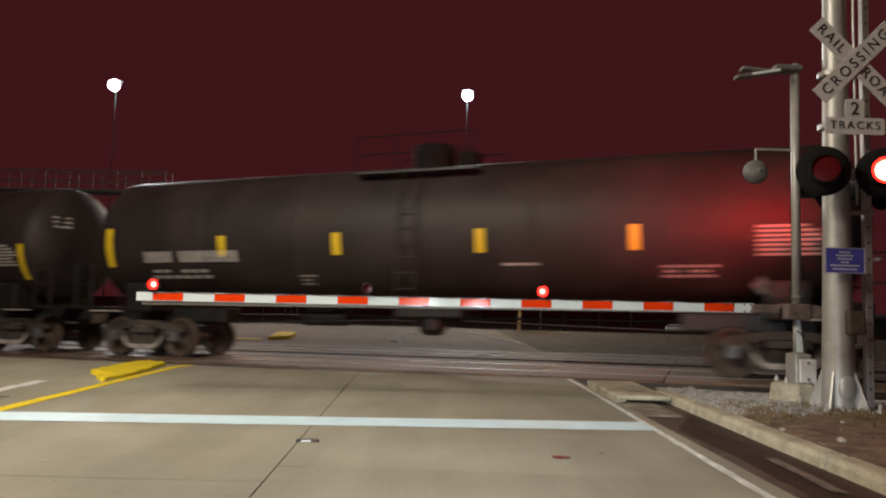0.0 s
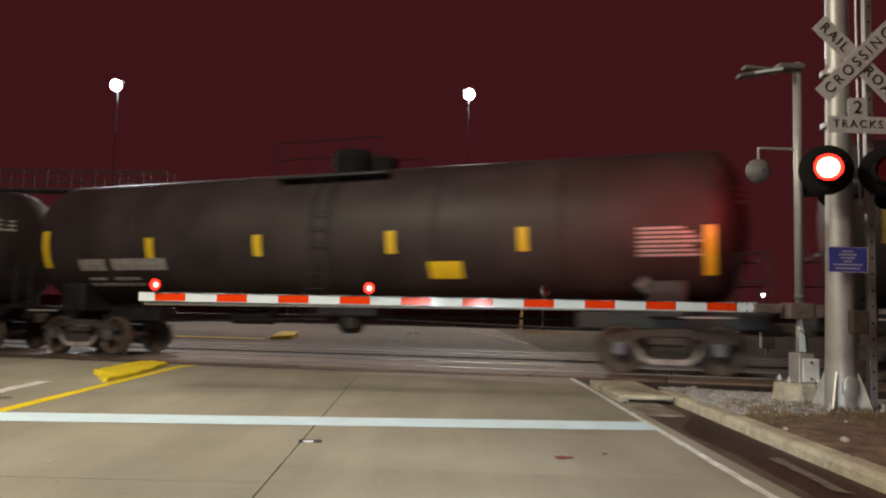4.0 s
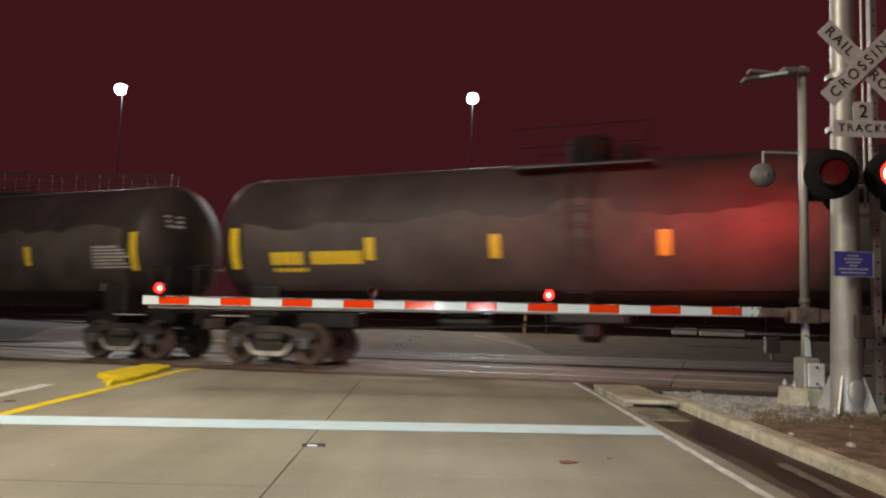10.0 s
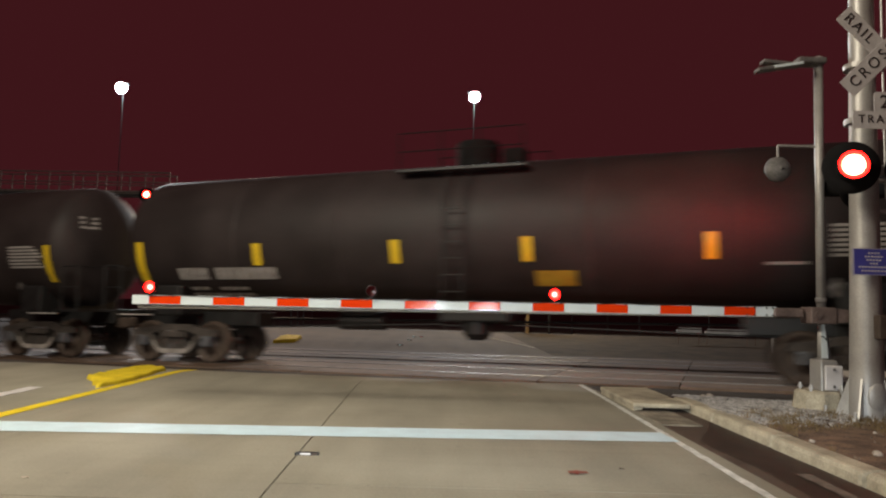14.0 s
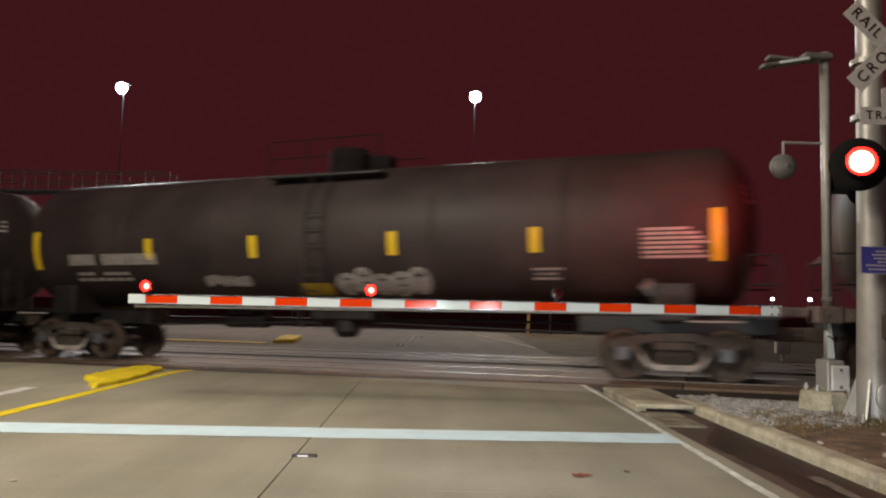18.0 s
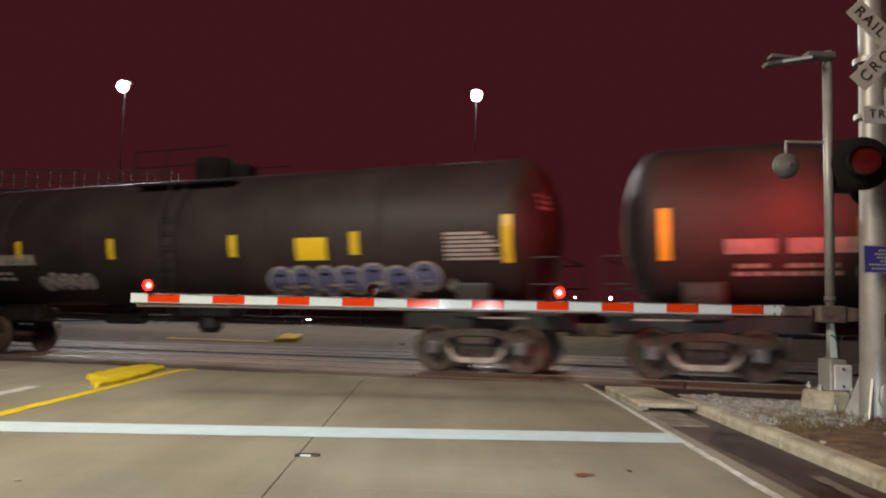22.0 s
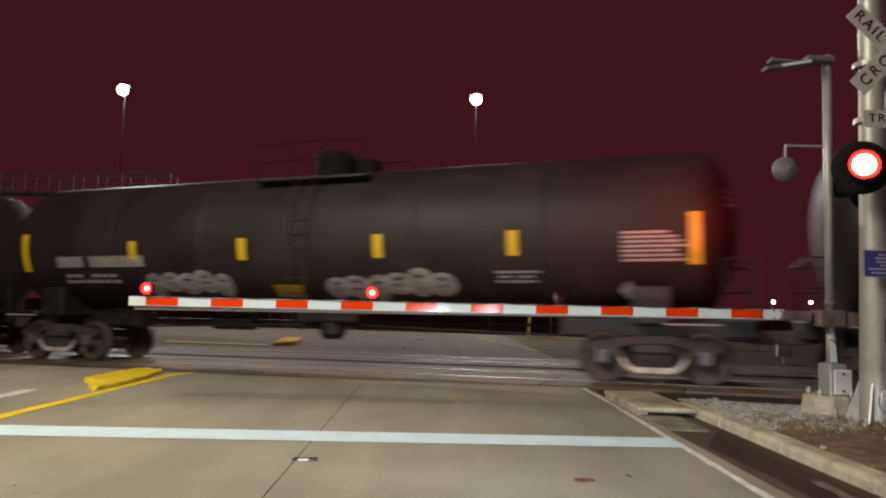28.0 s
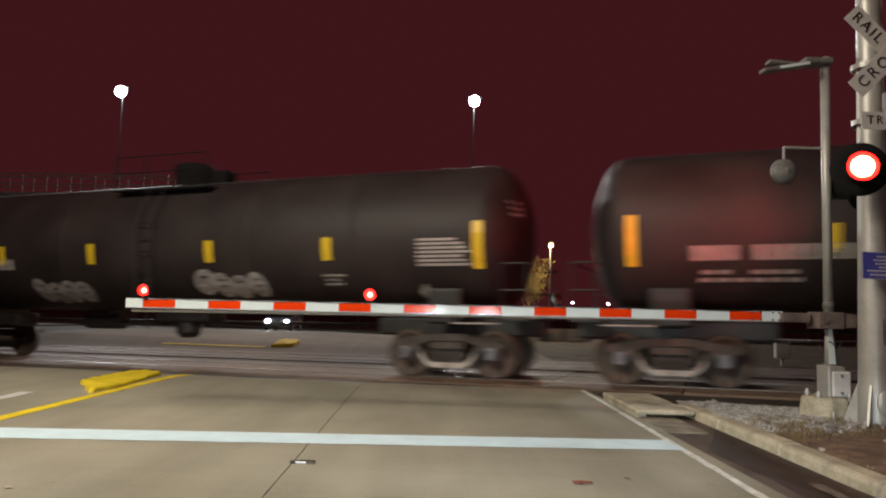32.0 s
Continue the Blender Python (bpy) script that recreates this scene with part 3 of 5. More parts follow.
pavement_marker(2.23, -3.2, M_SIGNW, "small raised reflective pavement marker on the road joint")
M_TEAL = mat("pale_green_reflector", (0.45, 0.85, 0.78), 0.2, 0, 0.05, 6, 0.0, 60)
M_REDRF = mat("red_reflector", (0.75, 0.03, 0.02), 0.2, 0, 0.05, 6, 0.0, 60)
for mx, my, mm in ((1.97, 15.6, M_TEAL), (2.15, 18.9, M_TEAL), (2.2, 22.0, M_TEAL), (2.5, 22.3, M_REDRF)):
    pavement_marker(mx, my, mm, "small red pavement marker on the far road" if mm is M_REDRF else "small pale green pavement marker on the far road")


def fallen_leaf(x, y, size, base, label, turn):
    """A curled dry leaf with a lobed outline and a raised midrib."""
    bm = nbm()
    n = 16
    pts = [(size * math.cos(a) * (1 + 0.35 * math.cos(3 * a)), 0.7 * size * math.sin(a) * (1 + 0.3 * math.sin(2 * a))) for a in [2 * math.pi * i / n for i in range(n)]]
    rings = [[bm.verts.new((px * k, py * k, 0.004 + 0.012 * (k * abs(math.sin(i * 1.3)) + (1 - k)))) for i, (px, py) in enumerate(pts)] for k in (1.0, 0.55)]
    c0 = bm.verts.new((0, 0, 0.013))
    for i in range(n):
        j = (i + 1) % n
        bm.faces.new((rings[0][i], rings[0][j], rings[1][j], rings[1][i]))
        bm.faces.new((c0, rings[1][i], rings[1][j]))
    leaf = tagged(link("fallen_leaf", bm, mat("dry_leaf", base, 0.8, 0, 0.2, 20, 0.2, 80), None, "", True), label, "leaf", "fallen leaves")
    leaf.matrix_world = pose(x, y, ground_z(x, y), 0, 0, turn)


fallen_leaf(4.39, -3.64, 0.075, (0.22, 0.05, 0.03), "dry reddish fallen leaf on the concrete", 0)
fallen_leaf(-1.74, -0.98, 0.06, (0.06, 0.045, 0.035), "dark dry leaf beside the lane mark", 40)
fallen_leaf(4.78, -3.46, 0.03, (0.10, 0.07, 0.05), "tiny brown leaf scrap on the concrete", 80)
fallen_leaf(0.48, -4.27, 0.022, (0.55, 0.45, 0.36), "tiny pale scrap on the concrete", 10)

# ---- the tank cars ----
TANK_R, TANK_Z, TANK_H = 1.535, 2.79, 7.74


def gap_s(k, t):
    """Where the coupling behind car k stands along the track at t seconds: the train slows a little."""
    return -9.854 + 13.2155 * t - 0.010385 * t * t - CAR_L * k


# the train surges a little as its slack runs in and out: metres at whole seconds
SURGE = [0.26, -0.06, 0.15, 0.09, 0.12, 0.16, 0.19, -0.08, 0.10, 0.11, -0.12, 0.10, 0.09, -0.13, 0.12, 0.12, 0.13, 0.13, 0.13, -0.09, 0.12, 0.06, -0.19, 0.05, 0.05, -0.16, -0.19, -0.22, -0.23, -0.01, 0.03, -0.14, 0.14]


def car_pose(k, t):
    return Matrix.Translation(rot_track(gap_s(k, t) + SURGE[t] + CAR_L / 2, 0, 0)) @ TRACK_TURN


def on_shell(x, z, lift=0.006):
    """A place on the side of the shell that faces the road; z from its middle."""
    r = TANK_R + lift
    return (x, -math.sqrt(max(0.01, r * r - z * z)), TANK_Z + z)


def patch(bm, x0, x1, z0, z1, lift=0.006, seg=4, mi=0):
    rows = [[bm.verts.new(on_shell(x, z0 + (z1 - z0) * i / seg, lift)) for x in (x0, x1)] for i in range(seg + 1)]
    for a, b in zip(rows, rows[1:]):
        bm.faces.new((a[0], a[1], b[1], b[0])).material_index = mi
    return bm


def bubble(bm, cx, cz, rx, rz, lift, mi, squish=0.0, n=18):
    c = bm.verts.new(on_shell(cx, cz, lift))
    ring = []
    for i in range(n):
        a = 2 * math.pi * i / n
        k = 1 + squish * math.cos(2 * a + cx * 3)
        ring.append(bm.verts.new(on_shell(cx + rx * k * math.cos(a), cz + rz * k * math.sin(a), lift)))
    for i in range(n):
        bm.faces.new((c, ring[i], ring[(i + 1) % n])).material_index = mi


def strip(car, x, z0, z1):
    bm = nbm()
    patch(bm, x - 0.085, x + 0.085, z0, z1, 0.014)
    return part("reflective_strip", bm, M_STRIP, car)


def wheelset_mesh():
    bm = nbm()
    cyl(bm, (0, -1.0, 0), (0, 1.0, 0), 0.085, seg=12)
    for s in (-1, 1):
        m = Matrix.Rotation(-s * math.pi / 2, 4, "X")
        lathe(bm, [(0.10, 0.66), (0.12, 0.83), (0.17, 0.82), (0.20, 0.76), (0.36, 0.74), (0.39, 0.80), (0.44, 0.815), (0.457, 0.80),
                   (0.457, 0.705), (0.485, 0.69), (0.485, 0.665), (0.40, 0.665), (0.37, 0.70), (0.20, 0.70), (0.10, 0.66)], 32, m)
    for f in bm.faces:
        f.smooth = True
    me = bpy.data.meshes.new("wheelset")
    bmesh.ops.recalc_face_normals(bm, faces=bm.faces)
    bm.to_mesh(me)
    bm.free()
    me.materials.append(M_WHEEL)
    return me


def side_frame_bm(s):
    """A cast frame: an arched top chord, a boat-shaped bottom and jaws over the bearings."""
    bm = nbm()
    y0, y1 = s * 0.93 - 0.09, s * 0.93 + 0.09
    pts = [(-1.17, 0.60), (-1.15, 0.72), (-0.7, 0.79), (-0.35, 0.86), (0.35, 0.86), (0.7, 0.79), (1.15, 0.72), (1.17, 0.60), (0.98, 0.59), (0.72, 0.56),
           (0.48, 0.27), (0.36, 0.19), (-0.36, 0.19), (-0.48, 0.27), (-0.72, 0.56), (-0.98, 0.59)]
    a = [bm.verts.new((x, y0, z)) for x, z in pts]
    b = [bm.verts.new((x, y1, z)) for x, z in pts]
    inner = [(-0.62, 0.64), (-0.34, 0.72), (0.34, 0.72), (0.62, 0.64), (0.42, 0.36), (0.32, 0.30), (-0.32, 0.30), (-0.42, 0.36)]
    ai = [bm.verts.new((x, y0, z)) for x, z in inner]
    bi = [bm.verts.new((x, y1, z)) for x, z in inner]
    n, k = len(pts), len(inner)
    for i in range(n):
        bm.faces.new((a[i], b[i], b[(i + 1) % n], a[(i + 1) % n]))
    for i in range(k):
        bm.faces.new((ai[i], ai[(i + 1) % k], bi[(i + 1) % k], bi[i]))
    near = [0, 0, 0, 1, 2, 3, 3, 3, 3, 3, 4, 5, 6, 7, 0, 0]
    for O, I in ((a, ai), (b, bi)):
        for i in range(n):
            j = (i + 1) % n
            p, q = near[i], near[j]
            vs = [O[i], O[j], I[q]] if p == q else [O[i], O[j], I[q], I[p]]
            bm.faces.new(vs)
    bmesh.ops.recalc_face_normals(bm, faces=bm.faces)
    for x in (-0.22, 0.0, 0.22):
        cyl(bm, (x, s * 0.93, 0.30), (x, s * 0.93, 0.56), 0.075, seg=10)
    box(bm, -0.34, 0.34, s * 0.93 - 0.13, s * 0.93 + 0.13, 0.56, 0.70, 0.02)
    return bm


WHEELSET = wheelset_mesh()


def tank_car():
    car = thing("tank_car", "black railway tank car with yellow reflective strips", "tank car", Matrix.Identity(4), "tank cars of the passing train")
    bm = nbm()
    prof = [(TANK_R * math.sin(a), -TANK_H - 0.72 * math.cos(a)) for a in [math.pi / 2 * i / 9 for i in range(10)]]
    prof += [(TANK_R * math.sin(a), TANK_H + 0.72 * math.cos(a)) for a in [math.pi / 2 * i / 9 for i in range(9, -1, -1)]]
    lathe(bm, prof, 96, Matrix.Translation((0, 0, TANK_Z)) @ Matrix.Rotation(math.pi / 2, 4, "Y"))
    bmesh.ops.recalc_face_normals(bm, faces=bm.faces)
    part("tank_shell", bm, M_TANK, car, "", True)
    for x in (-5.12, -2.56, 2.56, 5.12):
        bm = nbm()
        lathe(bm, [(TANK_R - 0.01, x - 0.05), (TANK_R + 0.004, x - 0.045), (TANK_R + 0.004, x + 0.045), (TANK_R - 0.01, x + 0.05)], 64, Matrix.Translation((0, 0, TANK_Z)) @ Matrix.Rotation(math.pi / 2, 4, "Y"))
        part("jacket_band", bm, M_TANK, car, "", True)
    for sx in (-1, 1):
        # stub sill, saddle, end platform, ladder and hand rails
        bm = nbm()
        box(bm, min(sx * 5.2, sx * 8.75), max(sx * 5.2, sx * 8.75), -0.33, 0.33, 0.82, 1.16, 0.03)
        part("stub_sill", bm, M_DARK, car)
        bm = nbm()
        box(bm, sx * 7.0 - 0.35, sx * 7.0 + 0.35, -1.25, 1.25, 1.05, 1.75, 0.05)
        box(bm, sx * 7.0 - 0.28, sx * 7.0 + 0.28, -0.45, 0.45, 0.62, 1.05, 0.03)
        part("saddle", bm, M_DARK, car)
        bm = nbm()
        box(bm, sx * 8.45 - 0.28, sx * 8.45 + 0.28, -1.45, 1.45, 1.12, 1.18, 0.01)
        part("end_platform", bm, M_DARK, car)
        bm = nbm()
        for yy in (-1.42, 1.42):
            for xx in (sx * 8.2, sx * 8.7):
                cyl(bm, (xx, yy, 1.18), (xx, yy, 2.2), 0.02, seg=8)
            for zz in (1.7, 2.2):
                cyl(bm, (sx * 8.2, yy, zz), (sx * 8.7, yy, zz), 0.018, seg=8)
        cyl(bm, (sx * 8.7, -1.42, 2.2), (sx * 8.7, 1.42, 2.2), 0.018, seg=8)
        part("end_rail", bm, M_DARK, car)
        bm = nbm()
        box(bm, sx * 7.70 - 0.45, sx * 7.70 + 0.45, -1.50, -1.44, 1.06, 1.09, 0.006)
        step = part("side_step", bm, M_MARK, car, "pale steel step under the end platform")
        for xx in (-0.42, 0.42):
            bm = nbm()
            box(bm, sx * 7.70 + xx - 0.015, sx * 7.70 + xx + 0.015, -1.49, -1.30, 1.09, 1.18)
            part("step_bracket", bm, M_DARK, step)
        bm = nbm()
        box(bm, min(sx * 8.6, sx * 9.08), max(sx * 8.6, sx * 9.08), -0.13, 0.13, 0.72, 0.98, 0.04)
        part("coupler", bm, M_RUST, car)
        # truck
        bm = nbm()
        box(bm, -0.2, 0.2, -0.95, 0.95, 0.46, 0.64, 0.03)
        truck = part("truck", bm, M_CAST, car)
        truck.location = (sx * 7.0, 0, 0)
        for s in (-1, 1):
            frame_part = part("side_frame", side_frame_bm(s), M_CAST, truck)
            # added crescent: the dipped beam on the frame's bottom edge, put into colour
            bm = nbm()
            edge = [(-0.56, 0.40), (-0.46, 0.275), (-0.34, 0.20), (0.34, 0.20), (0.46, 0.275), (0.56, 0.40)]
            for (xa, za), (xb, zb) in zip(edge, edge[1:]):
                y = s * 1.03
                q = [bm.verts.new((px, py, pz)) for py in (y - 0.012, y + 0.012) for px, pz in ((xa, za), (xb, zb), (xb, zb + 0.10), (xa, za + 0.10))]
                for f in ((0, 1, 2, 3), (7, 6, 5, 4), (0, 4, 5, 1), (1, 5, 6, 2), (2, 6, 7, 3), (3, 7, 4, 0)):
                    bm.faces.new([q[j] for j in f])
            bmesh.ops.remove_doubles(bm, verts=bm.verts, dist=1e-4)
            part("spring_plank", bm, M_LITCHORD, frame_part, "pale strip painted as headlight on the side frame bottom")
        for ax in (-0.89, 0.89):
            w = new("wheelset", WHEELSET)
            w.parent = truck
            w.location = (ax, 0, 0.457)
            for s in (-1, 1):
                bm = nbm()
                box(bm, ax - 0.11, ax + 0.11, s * 0.93 - 0.12, s * 0.93 + 0.12, 0.36, 0.60, 0.03)
                cyl(bm, (ax, s * 1.03, 0.457), (ax, s * 1.09, 0.457), 0.085, seg=14)
                part("bearing_box", bm, M_CAP, truck)
    # top: manway housing, platform and its rail
    bm = nbm()
    lathe(bm, [(0.01, 0.55), (0.42, 0.55), (0.46, 0.5), (0.46, 0.0)], 24, Matrix.Translation((0, 0, TANK_Z + TANK_R - 0.06)))
    box(bm, 0.6, 1.05, -0.22, 0.22, TANK_Z + TANK_R - 0.1, TANK_Z + TANK_R + 0.3, 0.03)
    part("manway_housing", bm, M_MATT, car, "", True)
    for sy in (-1, 1):
        bm = nbm()
        box(bm, -1.35, 1.35, sy * 0.95 - 0.33, sy * 0.95 + 0.33, TANK_Z + TANK_R - 0.30, TANK_Z + TANK_R - 0.25, 0.01)
        part("top_platform", bm, M_DARK, car)
    for sy in (-1, 1):
        bm = nbm()
        for x in (-1.3, -0.4, 0.4, 1.3):
            cyl(bm, (x, sy * 1.25, TANK_Z + TANK_R - 0.26), (x, sy * 1.25, TANK_Z + TANK_R + 0.5), 0.015, seg=8)
        for z in (0.12, 0.5):
            cyl(bm, (-1.3, sy * 1.25, TANK_Z + TANK_R + z), (1.3, sy * 1.25, TANK_Z + TANK_R + z), 0.013, seg=8)
        part("platform_rail", bm, M_MATT, car)
    for sy in (-1, 1):
        bm = nbm()
        for x in (-0.2, 0.2):
            cyl(bm, (x, sy * 1.66, 0.85), (x, sy * 1.66, TANK_Z + 0.5), 0.018, seg=8)
            cyl(bm, (x, sy * 1.66, TANK_Z + 0.5), (x, sy * 1.27, TANK_Z + TANK_R - 0.25), 0.018, seg=8)
        for i in range(8):
            cyl(bm, (-0.2, sy * 1.66, 0.95 + i * 0.32), (0.2, sy * 1.66, 0.95 + i * 0.32), 0.014, seg=6)
        part("ladder", bm, M_DARK, car)
    # underside: outlet, brake gear and pipe
    bm = nbm()
    lathe(bm, [(0.01, 0.62), (0.2, 0.62), (0.3, 0.75), (0.3, 1.4)], 16, None)
    box(bm, -0.75, 0.75, -0.35, 0.35, 1.0, 1.32, 0.04)
    part("outlet_skid", bm, M_DARK, car)
    bm = nbm()
    cyl(bm, (-3.3, 0.2, 0.98), (-2.2, 0.2, 0.98), 0.2, seg=16)
    box(bm, -3.1, -2.4, -0.1, 0.5, 1.1, 1.4, 0.02)
    part("brake_reservoir", bm, M_DARK, car)
    bm = nbm()
    cyl(bm, (-8.6, 0.5, 1.0), (8.6, 0.5, 1.0), 0.03, seg=8)
    cyl(bm, (-6.5, -0.25, 0.78), (-0.6, -0.1, 0.95), 0.018, seg=6)
    cyl(bm, (0.6, -0.1, 0.95), (6.5, -0.25, 0.78), 0.018, seg=6)
    part("brake_rod", bm, M_DARK, car)
    return car


def lettering(car, x0, x1, z0, z1, n=11, skip=(4,), material=None):
    w = (x1 - x0) / n
    for i in range(n):
        if i not in skip:
            part("letter_bar", patch(nbm(), x0 + i * w, x0 + (i + 0.72) * w, z0, z1, 0.014, 2), material or M_MARK, car)


def notice(car, x0=6.52, x1=7.62, z0=-0.62, z1=-0.06):
    """Rows of small print."""
    rows = 7
    h = (z1 - z0) / rows
    for i in range(rows):
        z = z0 + i * h
        part("print_line", patch(nbm(), x0, x1 - (0.3 if i == 6 else 0.08 * (i % 3)), z, z + h * 0.6, 0.014, 1), M_MARK, car)


def small_print(car, x0, x1, z0, z1, rows=3):
    h = (z1 - z0) / rows
    for i in range(rows):
        lettering(car, x0 + 0.05 * (i % 2), x1 - 0.07 * ((i + 1) % 3), z0 + i * h, z0 + (i + 0.55) * h, 6, (2,) if i % 2 else ())


def plate(car, x0, x1, z0, z1, material=None):
    bm = nbm()
    patch(bm, x0, x1, z0, z1, 0.016, 4)
    return part("placard", bm, material or M_STRIP, car, "plain yellow placard")


def diamond(car, x, z, r=0.17):
    """The small square sign that stands on its corner."""
    bm = nbm()
    v = [bm.verts.new(on_shell(x + dx * r, z + dz * r, 0.03)) for dx, dz in ((0, -1), (1, 0), (0, 1), (-1, 0))]
    bm.faces.new(v)
    v = [bm.verts.new(on_shell(x + dx * r, z + dz * r, 0.022)) for dx, dz in ((0, -1), (1, 0), (0, 1), (-1, 0))]
    bm.faces.new(v[::-1])
    return part("hazard_sign", bm, M_MARK, car, "small pale diamond sign")


def graffiti(car, x0, x1, z0, z1, seed, fill=None):
    """Round outlined letters sprayed in a row, overlapping."""
    rng = random.Random(seed)
    bm = nbm()
    zc, h = (z0 + z1) / 2, (z1 - z0) / 2
    n = max(2, round((x1 - x0) / (h * 1.55)))
    w = (x1 - x0) / n
    for i in range(n):
        cx, cz = x0 + (i + 0.5) * w, zc + rng.uniform(-0.06, 0.06)
        rx, rz, sq, lift = w * rng.uniform(0.5, 0.66), h * rng.uniform(0.8, 1.0), rng.uniform(-0.12, 0.12), 0.014 + 0.003 * (i % 3)
        bubble(bm, cx, cz, rx, rz, lift, 0, sq)
        bubble(bm, cx, cz, rx * 0.84, rz * 0.84, lift + 0.001, 1, sq)
        # a dark slit under the crown of each letter, and streaks of overspray
        bubble(bm, cx, cz + 0.42 * rz, rx * rng.uniform(0.28, 0.42), rz * 0.10, lift + 0.002, 2, 0.1, 10)
        if i % 2:
            bubble(bm, cx + rng.uniform(-0.2, 0.2) * rx, cz - 0.10 * rz, rx * rng.uniform(0.3, 0.5), rz * 0.06, lift + 0.002, 2, 0.1, 10)
        for j in range(4):
            bubble(bm, cx + rng.uniform(-0.5, 0.5) * rx, cz - rng.uniform(0.2, 0.8) * rz, rx * rng.uniform(0.15, 0.5), rz * rng.uniform(0.03, 0.1), lift + 0.0025, 0, 0.2, 10)
    return part("graffiti", bm, [M_GRAFW, fill or M_GRAF, M_DARK], car, "sprayed round graffiti letters")


def dust(car, seed):
    """Pale road film on the lower side, with a wavy upper edge."""
    bm = nbm()
    rows = []
    for i in range(91):
        x = -7.4 + 14.8 * i / 90
        zt = 0.30 + 0.22 * noise.noise((x * 0.55, seed * 3.1, 0)) + 0.12 * noise.noise((x * 1.9, seed, 5))
        if abs(x) < 0.6:
            zt += 0.25
        rows.append([bm.verts.new(on_shell(x, -1.15 + (zt + 1.15) * j / 18, 0.010)) for j in range(19)])
    for a, b in zip(rows, rows[1:]):
        for j in range(18):
            bm.faces.new((a[j], b[j], b[j + 1], a[j + 1]))
    return part("dust_film", bm, M_DUST, car, "pale dusty film on the lower shell", True)


M_DIRTY = mat("dirty_yellow_paint", (0.42, 0.28, 0.02), 0.6, 0, 0.2, 4, 0.05, 60)
BASE_CAR = tank_car()
YT = M_STRIP
